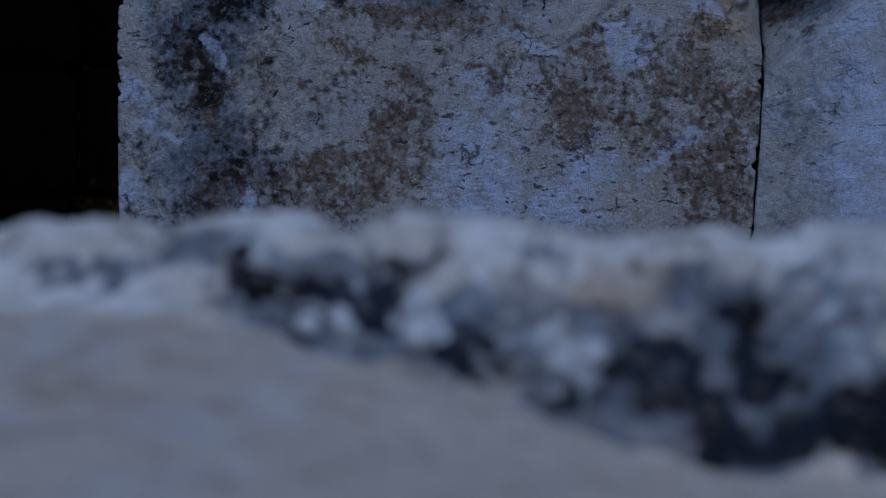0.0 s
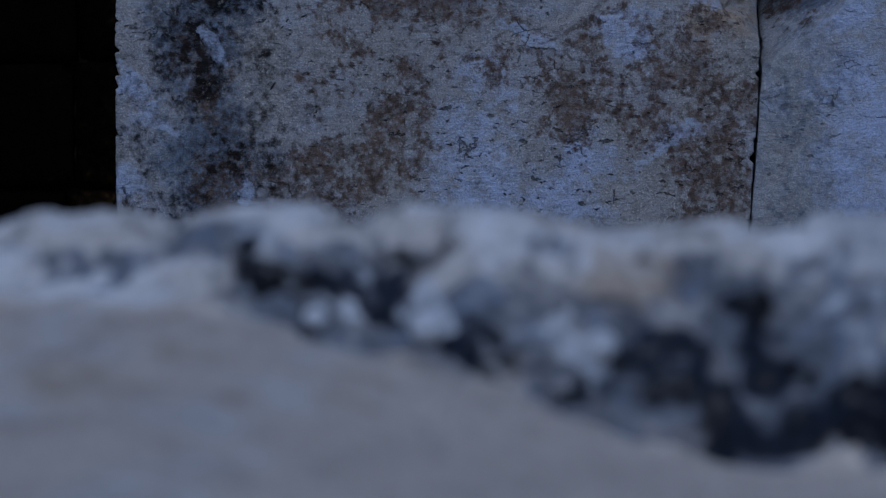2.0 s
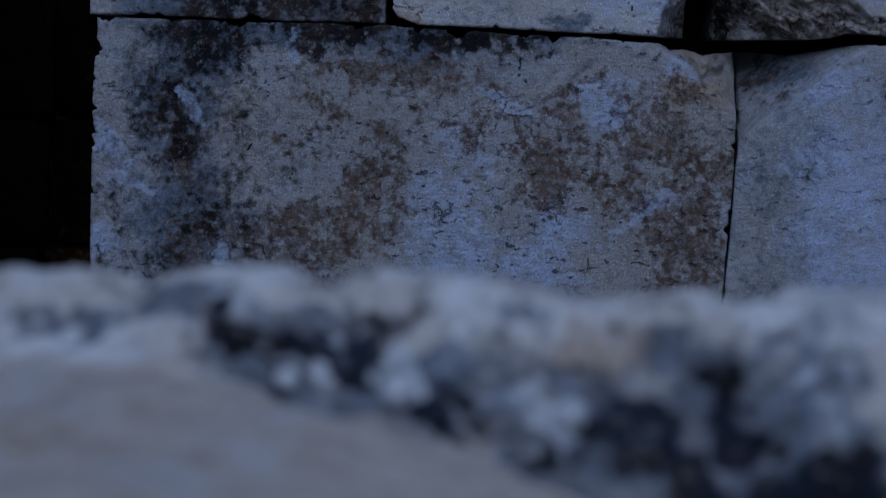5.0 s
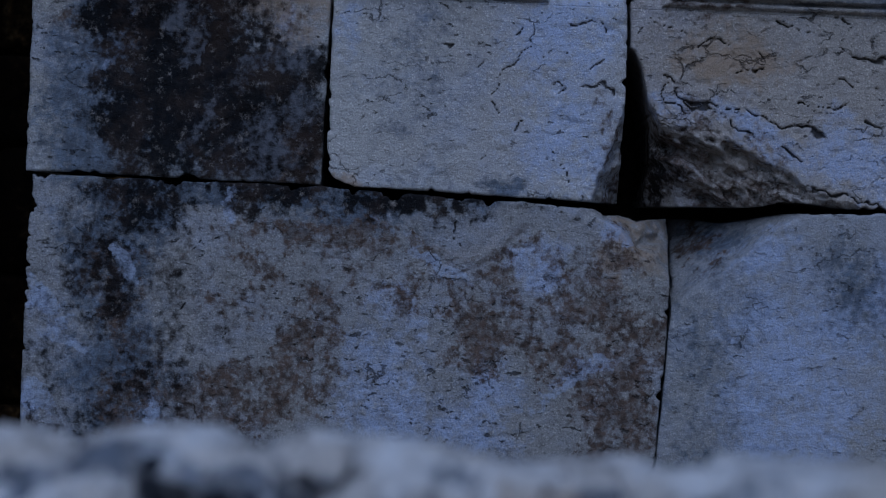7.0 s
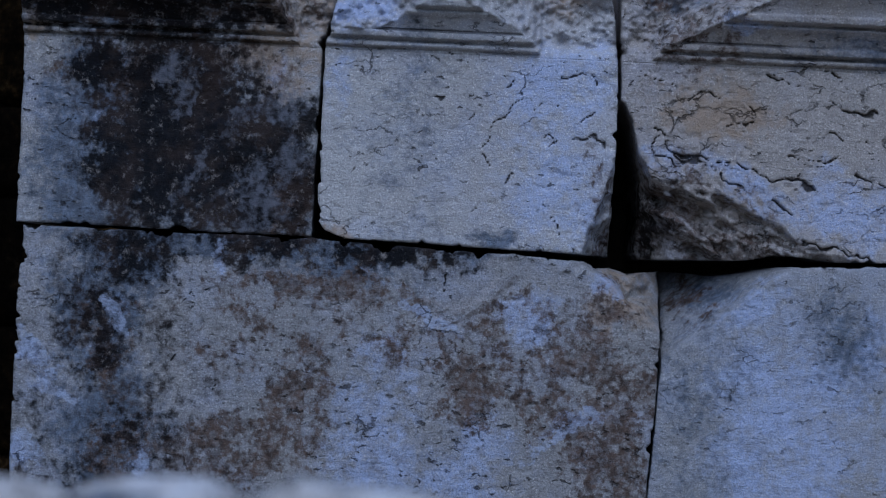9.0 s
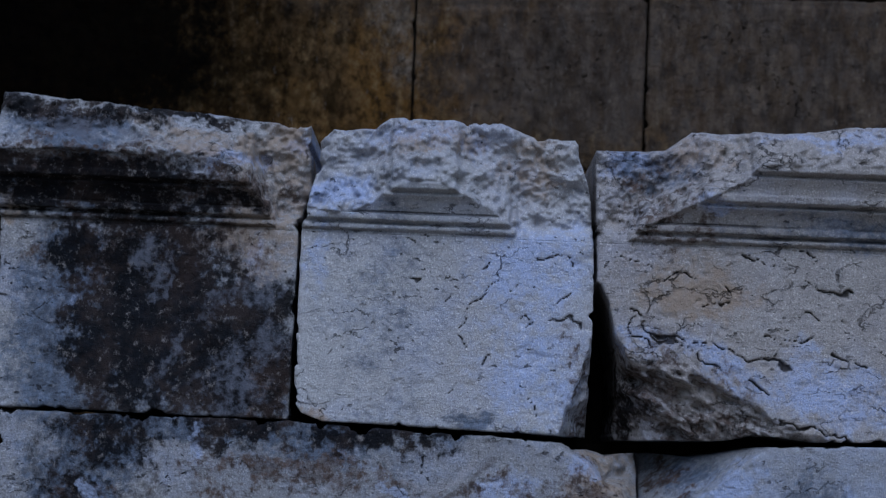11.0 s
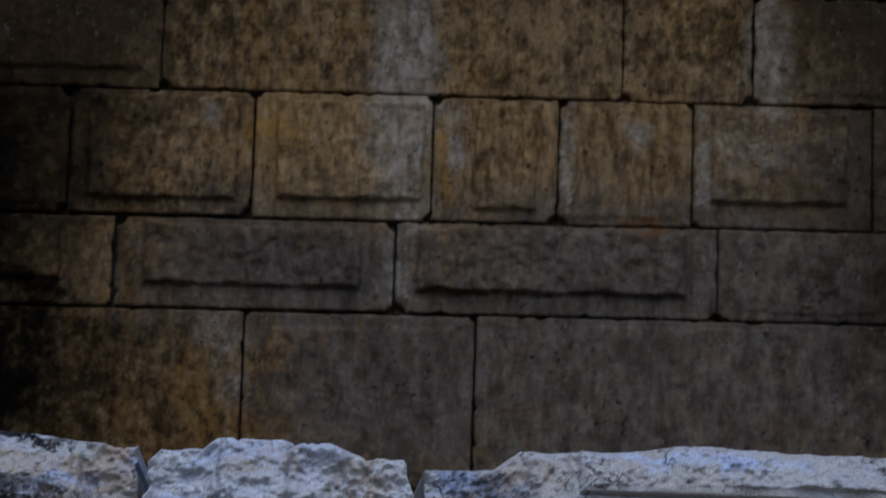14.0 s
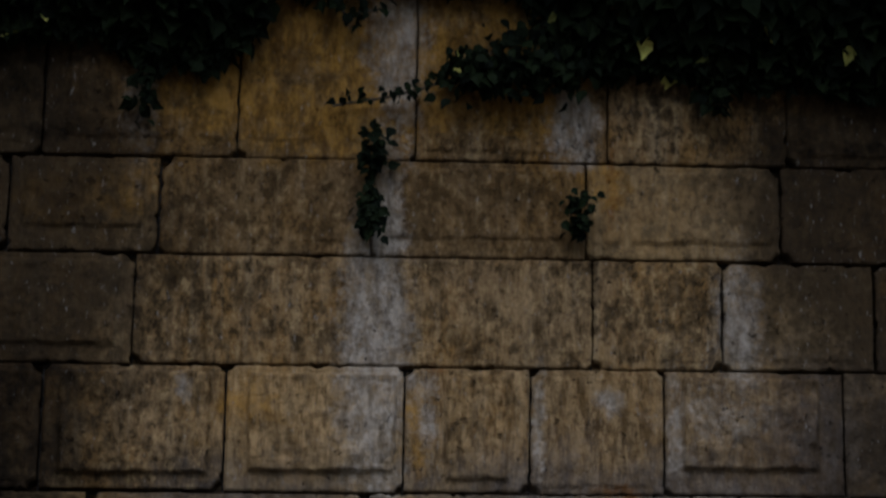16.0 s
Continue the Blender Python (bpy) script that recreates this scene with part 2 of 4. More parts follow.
    # pale lime runs
    runs = n.stain([(0.385, 4.2, 0.16, 0.66, 1.3, 0), (0.46, 5.5, 0.13, 0.45, 1.0, 0), (1.15, 5.2, 0.12, 0.18, 1.6, 0), (1.80, 4.42, 0.10, 0.32, 1.1, 0), (0.42, 4.75, 0.08, 0.3, 1.4, 0),
                    (0.6, 4.0, 0.05, 0.2, 0.6, 0), (1.02, 4.0, 0.03, 0.24, 0.8, 0), (-0.25, 3.2, 0.08, 0.2, 0.45, 15), (-0.55, 5.25, 0.06, 0.3, 0.6, 0),
                    (1.3, 4.1, 0.05, 0.06, 0.8, 0), (-0.33, 4.1, 0.03, 0.06, 0.8, 0), (1.75, 4.05, 0.2, 0.1, 0.35, 0), (1.55, 3.98, 0.05, 0.25, 0.5, 0), (0.38, 3.55, 0.07, 0.18, 0.5, 0)], 0.03, 8, 0.7, 30, 8.0, -0.2, 0.75, 0.7)
    c = n.mix(n.math("MULTIPLY", runs, 0.74), c, n.mix(n.ramp(n.noise(26, 7, 0.75, stretch=(1, 1, 0.5), offset=7), 0.36, 0.64), (0.15, 0.12, 0.085), (0.40, 0.335, 0.26)))
    # darker sides of the wall, shade painted into the stone colour
    side_shade = n.stain([(-1.6, 4.65, 1.3, 1.5, 3.0, 0), (2.6, 4.9, 1.05, 0.95, 2.5, 0), (2.3, 5.5, 1.0, 0.35, 0.8, 0), (2.85, 3.7, 1.0, 1.1, 1.6, 0)], 0.12, 3, 0.35, 12, 16.0, -0.1, 0.8, 1.0)
    c = n.mix(n.math("MULTIPLY", side_shade, 0.88), c, (0.022, 0.015, 0.009))
    rust = n.stain([(1.32, 3.73, 0.1, 0.05, 1, 0), (0.62, 4.2, 0.05, 0.03, 0.8, 0), (1.3, 4.98, 0.03, 0.18, 0.9, 0)], 0.03, 12, 0.5, 40, 13.0)
    c = n.mix(n.math("MULTIPLY", rust, 0.7), c, (0.13, 0.05, 0.008))
    light = n.ramp(n.noise(48, 3, 0.75, stretch=(1.2, 1, 0.45), offset=9), 0.62, 0.72)
    c = n.mix(n.math("MULTIPLY", light, 0.5), c, (0.25, 0.22, 0.18))
    # broad spots hold the left corner's shade in colour; smaller ones are dark stains
    shade_and_stains = n.stain([(-2.3, 1.6, 1.2, 2.2, 2.5, 0), (-1.75, 3.15, 1.4, 0.75, 2.4, 0), (-2.0, 3.8, 1.5, 0.9, 2.3, 0), (2.6, 3.4, 0.8, 0.5, 0.6, 0), (0.32, 3.12, 0.06, 0.25, 0.5, 5), (0.2, 3.5, 0.12, 0.12, 0.5, 0), (-0.95, 5.12, 0.3, 0.08, 0.9, 0), (2.3, 5.15, 0.9, 0.16, 0.7, 0), (-1.05, 5.3, 0.3, 0.35, 0.7, 0)],
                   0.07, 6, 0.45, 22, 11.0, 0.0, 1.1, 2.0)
    c = n.mix(n.math("MULTIPLY", shade_and_stains, 0.98), c, (0.002, 0.002, 0.002))
    pit = n.math("MULTIPLY", n.ramp(n.noise(30, 5, 0.7, offset=21), 0.40, 0.3), n.ramp(n.noise(3, 3, 0.6, offset=22), 0.42, 0.6))
    c = n.mix(n.math("MULTIPLY", pit, 0.7), c, (0.02, 0.016, 0.012))
    c = n.mix(0.3, c, (0.002, 0.0015, 0.001))
    h = n.math("ADD", n.noise(22, 7, 0.7, offset=2), n.math("MULTIPLY", n.noise(90, 3, 0.7), 0.4))
    h = n.math("SUBTRACT", h, pit)
    n.finish(c, 0.9, h, 0.016, 1.0)
    n.bsdf.inputs["Specular IOR Level"].default_value = 0.0
    return n.mat


def plain_stone(name, a, b, scale=6.0):
    n = Nodes(name)
    c = n.mix(n.ramp(n.noise(scale, 6, 0.65), 0.35, 0.65), a, b)
    return n.finish(c, 0.9, n.noise(scale * 5, 6, 0.7), 0.006)


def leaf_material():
    n = Nodes("shaded_ivy_leaf")
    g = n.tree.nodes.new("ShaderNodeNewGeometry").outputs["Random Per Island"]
    # greens set far below real foliage, the leaves' deep shade included
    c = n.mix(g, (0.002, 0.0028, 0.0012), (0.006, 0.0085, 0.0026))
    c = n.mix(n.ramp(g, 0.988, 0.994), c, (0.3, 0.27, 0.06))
    n.put(n.bsdf.inputs["Base Color"], c)
    n.bsdf.inputs["Roughness"].default_value = 0.7
    n.bsdf.inputs["Specular IOR Level"].default_value = 0.03
    return n.mat


# ---------------------------------------------------------------- builders
def rooted(name, x, y, z, label, category, group="", kind=""):
    ob = new(name)
    ob.location = (x, y, z)
    return tagged(ob, label, category, group, kind)


def mesh_part(name, verts, faces, material, parent=None, label="", shade=True):
    me = bpy.data.meshes.new(name)
    me.from_pydata(verts, [], faces)
    me.materials.append(material)
    me.polygons.foreach_set("use_smooth", [shade] * len(me.polygons))
    me.update()
    ob = new(name, me)
    if parent is not None:
        ob.parent = parent
        ob.matrix_parent_inverse = Matrix.Translation(-parent.location)
    return tagged(ob, label)


def grid_faces(nu, nv, flip=False):
    i = np.arange(nu * nv).reshape(nv, nu)
    f = np.stack([i[:-1, :-1], i[:-1, 1:], i[1:, 1:], i[1:, :-1]], -1).reshape(-1, 4)
    return f[:, ::-1] if flip else f


def relief(name, material, parent, xl, xr, zb, zt, front, back, depth, res, round_r=0.012, seed=0, ragged=0.006, label="", round_sides="lrbt", marks=None):
    """A stone with a carved or weathered face. xl, xr: edges over z; zb, zt: edges over x; depth(X, Z): how far the face stands proud."""
    call = lambda f, a: f(a) if callable(f) else np.full_like(a, f)
    zm = np.array([0.5 * (np.mean(call(zb, np.zeros(1))) + np.mean(call(zt, np.zeros(1))))])
    w = float(call(xr, zm)[0] - call(xl, zm)[0])
    xs = np.linspace(float(call(xl, zm)[0]), float(call(xr, zm)[0]), 9)
    lo, hi = float(np.min(call(zb, xs))), float(np.max(call(zt, xs)))
    nu, nv = max(4, int(w / res)), max(4, int((hi - lo) / res))
    u, v = np.meshgrid(np.linspace(0, 1, nu), np.linspace(0, 1, nv))
    zn = lo + (hi - lo) * v
    jag = lambda a, s: ragged * (0.9 * fbm(a * 20, a * 0 + 3.3, seed + s, 5) + 1.5 * np.minimum(0, fbm(a * 24, a * 0 + 8.1, seed + s + 40, 4) + 0.1) * 5)
    side = lambda k: 1.0 if k in round_sides else 0.0
    L, Rr = call(xl, zn) - side("l") * jag(zn, 1), call(xr, zn) + side("r") * jag(zn, 2)
    X = L + (Rr - L) * u
    B, Tt = call(zb, X) - side("b") * jag(X, 3), call(zt, X) + side("t") * jag(X, 4)
    Z = B + (Tt - B) * v
    D = depth(X, Z)
    e = np.full_like(X, 9.0)
    if "l" in round_sides: e = np.minimum(e, X - L)
    if "r" in round_sides: e = np.minimum(e, Rr - X)
    if "b" in round_sides: e = np.minimum(e, Z - B)
    if "t" in round_sides: e = np.minimum(e, Tt - Z)
    rr = round_r * np.clip(0.55 + 2.2 * (fbm(X * 11, Z * 11, seed + 9) + 0.12), 0.25, 2.6)
    q = np.clip(1 - e / rr, 0, 1)
    D = D - rr * (1 - np.sqrt(np.maximum(0, 1 - q * q)))
    Y = front - D
    front_v = np.stack([X, Y, Z], -1).reshape(-1, 3)
    idx = np.arange(nu * nv).reshape(nv, nu)
    ring = np.concatenate([idx[0, :-1], idx[:-1, -1], idx[-1, :0:-1], idx[:0:-1, 0]])
    back_v = front_v[ring].copy()
    back_v[:, 1] = back
    nb = len(front_v)
    k = np.arange(len(ring))
    k2 = (k + 1) % len(ring)
    sides = np.stack([ring[k2], ring[k], nb + k, nb + k2], -1)
    faces = grid_faces(nu, nv).tolist() + sides.tolist() + [(nb + k).tolist()[::-1]]
    ob = mesh_part(name, np.concatenate([front_v, back_v]).tolist(), faces, material, parent, label)
    for key, field in (marks or {}).items():
        values = np.zeros(len(ob.data.vertices))
        values[:nb] = field(X, Z).ravel()
        ob.data.attributes.new(key, "FLOAT", "POINT").data.foreach_set("value", values)
    flags = np.ones(len(ob.data.polygons), bool)
    flags[len(grid_faces(nu, nv)):] = False
    ob.data.polygons.foreach_set("use_smooth", flags)
    return ob

# ---------------------------------------------------------------- ground and closing walls
EARTH = plain_stone("dry_earth", (0.17, 0.14, 0.1), (0.26, 0.22, 0.17), 1.3)
CORE = plain_stone("dark_core_backing", (0.02, 0.018, 0.016), (0.05, 0.042, 0.034), 9)
ROUGH = plain_stone("rough_limestone", (0.2, 0.18, 0.155), (0.32, 0.3, 0.27), 5)


def slab(name, x0, x1, y0, y1, z0, z1, material, parent=None, label="", bevel=0.0):
    bm = bmesh.new()
    bmesh.ops.create_cube(bm, size=1, matrix=Matrix.LocRotScale(((x0 + x1) / 2, (y0 + y1) / 2, (z0 + z1) / 2), None, (x1 - x0, y1 - y0, z1 - z0)))
    if bevel:
        bmesh.ops.bevel(bm, geom=bm.edges[:], offset=bevel, segments=2, affect="EDGES")
    me = bpy.data.meshes.new(name)
    bm.to_mesh(me)
    bm.free()
    me.materials.append(material)
    ob = new(name, me)
    if parent is not None:
        ob.parent = parent
        ob.matrix_parent_inverse = Matrix.Translation(-parent.location)
    return tagged(ob, label)


def ground_sheet():
    c = np.concatenate([np.linspace(-300, -8, 12), np.linspace(-7, 14, 85), np.linspace(15, 300, 12)])
    X, Y = np.meshgrid(c, c)
    Z = 0.05 * fbm(X * 0.8, Y * 0.8, 3) - 0.03
    return mesh_part("ground", np.stack([X, Y, Z], -1).reshape(-1, 3).tolist(), grid_faces(len(c), len(c)).tolist(), EARTH)


tagged(ground_sheet(), "bare dry earth with small bumps", "ground", kind="structure")
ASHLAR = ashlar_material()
back_wall = rooted("wall_back", 0.5, 10.6, 0, "high wall of drafted ochre limestone ashlar, stained and damp", "wall", kind="structure")
slab("wall_core", -3.6, 4.6, 10.57, 11.4, -0.1, 6.6, CORE, back_wall, "dark mortar and core between the stones")
# unseen wall added at the left to keep light out of the corner
shade_wall = slab("added_wall_left", -3.0, -2.4, 6.6, 10.56, -0.1, 6.3, plain_stone("shaded_limestone", (0.1, 0.085, 0.065), (0.15, 0.12, 0.09), 4))
tagged(shade_wall, "added limestone wall out of view that shades the corner", "wall", kind="structure")
# dark backing added behind the blocks so that their gaps look black
core = slab("podium_backing", -0.95, 2.3, 7.75, 8.5, -0.1, 2.3, CORE)
tagged(core, "added dark backing that blackens gaps between the marble blocks", "rubble core", kind="structure")

# ---------------------------------------------------------------- marble blocks of the podium
FRONT = 7.0


def pts(xs, ys):
    return lambda a: np.interp(a, xs, ys)


def skin(amp, seed):
    return lambda X, Z: amp * (fbm(X * 3, Z * 3, seed, 3) * 1.2 + fbm(X * 16, Z * 22, seed + 5, 4) * 0.9 + np.minimum(0, fbm(X * 30, Z * 45, seed + 8, 3) + 0.12) * 3)


def strokes(lines, width, seed, wobble=0.02, freq=20.0):
    """1 on wavering lines of uneven width, 0 away from them."""
    segments = [(p, q) for line in lines for p, q in zip(line, line[1:] or line)]

    def field(X, Z):
        U, V = X + wobble * fbm(X * freq, Z * freq, seed, 3), Z + wobble * fbm(X * freq, Z * freq, seed + 4, 3)
        best = np.full_like(X, 9.0)
        for (ax, az), (bx, bz) in segments:
            dx, dz = bx - ax, bz - az
            k = np.clip(((U - ax) * dx + (V - az) * dz) / (dx * dx + dz * dz + 1e-9), 0, 1)
            best = np.minimum(best, np.hypot(U - ax - k * dx, V - az - k * dz))
        w = width * np.clip(0.75 + 3.0 * fbm(X * 17, Z * 17, seed + 8, 2), 0.15, 1.9)
        return smooth(w, w * 0.25, best)
    return field


def profile(z):
    """How far the moulding stands out at height z."""
    return np.interp(z, [2.158, 2.163, 2.167, 2.176, 2.179, 2.184, 2.189, 2.203, 2.206, 2.212, 2.235, 2.252, 2.255, 2.259, 2.264, 2.280, 2.283, 2.300, 2.324, 2.327, 2.332, 2.337, 2.40],
                     [0, 0, 0.016, 0.018, 0.006, 0.006, 0.030, 0.033, 0.022, 0.024, 0.042, 0.066, 0.058, 0.060, 0.088, 0.092, 0.084, 0.090, 0.108, 0.098, 0.102, 0.130, 0.136])


def grooves(keep, seed):
    """Groove shade put into the colour of a moulding, where it survives."""
    def field(X, Z):
        d = np.min([np.abs(Z - z) / h for z, h in ((2.161, 0.005), (2.1815, 0.005), (2.208, 0.005), (2.2565, 0.005), (2.329, 0.006))], axis=0)
        return 0.62 * smooth(1.3, 0.3, d) * smooth(-0.002, 0.006, keep(X) - Z) * np.clip(0.8 + 2 * fbm(X * 9, Z * 30, seed, 3), 0.15, 1.2)
    return field


def moulded(keep, base, seed, fall=0.75, rough=0.045):
    """The face of a block whose moulding survives only under the height keep(x)."""
    def depth(X, Z):
        top = keep(X) + 0.011 * fbm(X * 16, Z * 16, seed + 3, 4)
        broken = profile(np.minimum(top, 2.36)) + 0.012 - fall * np.maximum(0, Z - top) ** 0.85
        ease = smooth(2.15, 2.215, Z)
        broken = np.maximum(broken, -0.05) * ease + ease * rough * (1.3 * fbm(X * 7, Z * 9, seed + 6, 5) + 0.8 * (ridged(X * 9, Z * 12, seed + 7) - 0.6) + 1.2 * fbm(X * 30, Z * 34, seed + 2, 4) + 0.4 * (ridged(X * 34 + Z * 14, Z * 36 - X * 17, seed + 9, 3) - 0.6) + 0.25 * fbm(X * 75 + Z * 31, Z * 80 - X * 37, seed + 12, 2))
        k = smooth(-0.004, 0.004, top - Z)
        return k * (profile(Z) + base(X, Z) * (1 - 0.5 * smooth(2.165, 2.2, Z))) + (1 - k) * (broken + base(X, Z) * (1 - ease))
    return depth


podium_group = "marble blocks of the podium"

# broad lower block
A_MAT = marble(
    "stained_grey_marble", (0.315, 0.302, 0.29), (0.27, 0.265, 0.265), seed=1.0, rind=0.35, pitting=1.0, band=True, crust_and_shade=0.4, ochre=[(0.4, 1.57, 0.1, 0.09, 0.7, 0), (0.33, 1.5, 0.06, 0.06, 0.4, 0)],
    pale=[(-0.877, 1.478, 0.025, 0.06, 1, 10), (-1.0, 1.29, 0.07, 0.02, 1, -30), (-1.08, 1.36, 0.06, 0.03, 0.8, -30), (-0.22, 1.15, 0.14, 0.3, 0.55, 0), (0.0, 1.08, 0.14, 0.12, 0.6, 0),
          (-1.085, 1.12, 0.05, 0.05, 0.9, -20), (-0.79, 1.09, 0.03, 0.07, 0.9, 0), (0.145, 1.52, 0.09, 0.06, 0.7, 0), (0.25, 1.235, 0.12, 0.02, 0.9, 25), (0.33, 1.6, 0.05, 0.05, 0.8, 0), (-0.62, 1.62, 0.02, 0.05, 0.8, -20), (0.05, 1.2, 0.1, 0.1, 0.5, 0)],
    brown=[(-0.394, 1.34, 0.07, 0.14, 1, 0), (-0.56, 1.15, 0.22, 0.1, 0.9, 10), (-0.42, 1.22, 0.09, 0.1, 0.9, 0), (-0.84, 1.12, 0.1, 0.12, 0.5, 0), (0.03, 1.37, 0.15, 0.06, 0.9, -8), (0.0, 1.29, 0.07, 0.07, 0.7, 0), (0.12, 1.31, 0.12, 0.05, 0.6, 0),
           (0.30, 1.27, 0.15, 0.1, 0.65, 0), (0.36, 1.13, 0.11, 0.15, 0.7, 0), (0.18, 0.985, 0.06, 0.05, 0.9, 0), (0.4, 1.33, 0.07, 0.1, 0.6, 0), (-0.36, 1.565, 0.24, 0.045, 0.6, -5), (-0.1, 1.42, 0.2, 0.06, 0.22, -20), (0.2, 1.42, 0.2, 0.1, 0.25, 0), (-0.5, 1.45, 0.12, 0.08, 0.15, 0), (-0.15, 1.53, 0.16, 0.02, 0.9, -38), (0.08, 1.535, 0.12, 0.02, 0.8, 35), (0.33, 1.5, 0.05, 0.1, 0.5, 0), (-0.9, 1.4, 0.06, 0.1, 0.6, 0)],
    slate=[(-0.92, 1.47, 0.12, 0.26, 0.9, 0), (-0.88, 1.17, 0.14, 0.28, 0.7, 0), (-0.5, 1.665, 0.62, 0.06, 1.0, 0), (-0.87, 1.6, 0.14, 0.1, 0.9, -30), (-0.3, 1.62, 0.2, 0.06, 0.4, 0)],
    black=[(-0.92, 1.46, 0.09, 0.2, 0.3, 0), (-0.52, 1.67, 0.26, 0.06, 0.8, 0), (-0.2, 1.665, 0.28, 0.04, 0.55, 0), (-0.84, 1.61, 0.1, 0.12, 0.4, -30), (-0.85, 1.15, 0.1, 0.2, 0.1, 0)],
    veins=[(-0.877, 1.478, 0.03, 0.06, 1.2, 10), (-1.0, 1.29, 0.08, 0.018, 1.1, -35), (-1.07, 1.37, 0.08, 0.02, 0.9, -35), (-0.79, 1.09, 0.02, 0.08, 1, 0), (0.25, 1.235, 0.14, 0.018, 1.1, 25), (-0.62, 1.62, 0.015, 0.06, 0.9, -25), (0.36, 1.585, 0.03, 0.04, 1, 0), (-0.12, 1.515, 0.14, 0.014, 1, -38), (-1.08, 1.13, 0.07, 0.03, 1, -35)], vein_colour=(0.38, 0.425, 0.55))


def spalled_right(X, Z):
    t = np.maximum(0, (X - 0.24) / 0.26 + (Z - 1.46) / 0.215 - 1 + 0.25 * fbm(X * 9, Z * 9, 31))
    return skin(0.006, 21)(X, Z) - 0.32 * t - smooth(0, 0.1, t) * (0.06 * (ridged(X * 13 + Z * 5, Z * 13 - X * 5, 33) - 0.4) + 0.05 * fbm(X * 30, Z * 30, 35, 4))


A_CRACKS = strokes([[(-0.722, 1.505), (-0.695, 1.534), (-0.639, 1.544)], [(-0.725, 1.358), (-0.712, 1.375)], [(-0.628, 1.292), (-0.619, 1.32)], [(-0.058, 1.569), (-0.055, 1.611)], [(-0.1, 1.08), (-0.095, 1.11)], [(0.2, 1.3), (0.23, 1.31)]], 0.0028, 301, 0.03)
A_DARK = strokes([[(-0.244, 1.491), (-0.252, 1.526), (-0.197, 1.552), (-0.166, 1.537), (-0.146, 1.495), (-0.095, 1.463), (-0.01, 1.452), (0.06, 1.40)], [(-0.05, 1.49), (0.0, 1.5), (0.08, 1.57), (0.11, 1.61)]], 0.012, 303, 0.05, 16)
A_PALE = strokes([[(-0.15, 1.593), (-0.105, 1.532), (-0.048, 1.511), (0.013, 1.544), (0.088, 1.611)], [(-0.22, 1.56), (-0.18, 1.57)]], 0.013, 305, 0.05, 14)


def A_BANDS(X, Z):
    return A_PALE(X, Z) - A_DARK(X, Z)


block = rooted("marble_block", -0.32, 7.4, 0.85, "wide grey marble block with brown and black lichen stains", "stone block", podium_group)
relief("body", A_MAT, block, pts([0.85, 1.08, 1.455, 1.68], [-1.112, -1.118, -1.12, -1.113]), pts([0.85, 1.005, 1.202, 1.441, 1.637], [0.45, 0.456, 0.469, 0.478, 0.48]),
       0.852, pts([-1.11, -0.39, 0.1, 0.28, 0.40, 0.48], [1.684, 1.681, 1.664, 1.656, 1.632, 1.640]), FRONT, 7.9, spalled_right, 0.0045, 0.004, 2, 0.012, marks={"crack_groove_shade": A_CRACKS, "vein": A_BANDS})

# lower block beside it
E_MAT = marble("blue_grey_marble", (0.31, 0.305, 0.305), (0.325, 0.315, 0.305), seed=6.0, rind=0.35, pitting=0.7, grain=0.6,
               pale=[(0.80, 1.2, 0.2, 0.36, 1.1, 8), (0.9, 1.36, 0.16, 0.1, 0.7, -30), (0.7, 1.55, 0.12, 0.04, 0.7, 40), (1.0, 1.45, 0.06, 0.12, 0.6, 0), (1.2, 1.2, 0.2, 0.3, 0.5, 0)],
               slate=[(0.93, 1.47, 0.1, 0.12, 0.5, 0), (0.57, 1.2, 0.06, 0.3, 0.08, 0), (0.6, 1.6, 0.1, 0.06, 0.5, 0)], brown=[(0.55, 1.57, 0.06, 0.05, 0.4, 0)])


def spalled_left(X, Z):
    t = np.maximum(0, (0.80 - X) / 0.30 + (Z - 1.43) / 0.23 - 1 + 0.2 * fbm(X * 8, Z * 8, 41))
    return skin(0.005, 23)(X, Z) - 0.4 * t - smooth(0, 0.1, t) * (0.035 * (ridged(X * 11 + Z * 4, Z * 12 - X * 4, 43) - 0.3) + 0.03 * fbm(X * 26, Z * 26, 45, 4))


block = rooted("marble_block", 1.35, 7.4, 0.85, "blue-grey marble block with a broken upper corner", "stone block", podium_group)
relief("body", E_MAT, block, pts([0.85, 1.0, 1.2, 1.45, 1.64], [0.454, 0.460, 0.474, 0.485, 0.491]), 2.3, 0.852, pts([0.49, 0.62, 0.77, 1.0, 2.3], [1.645, 1.635, 1.664, 1.675, 1.69]), FRONT, 7.9, spalled_left, 0.006, 0.004, 4, 0.005)

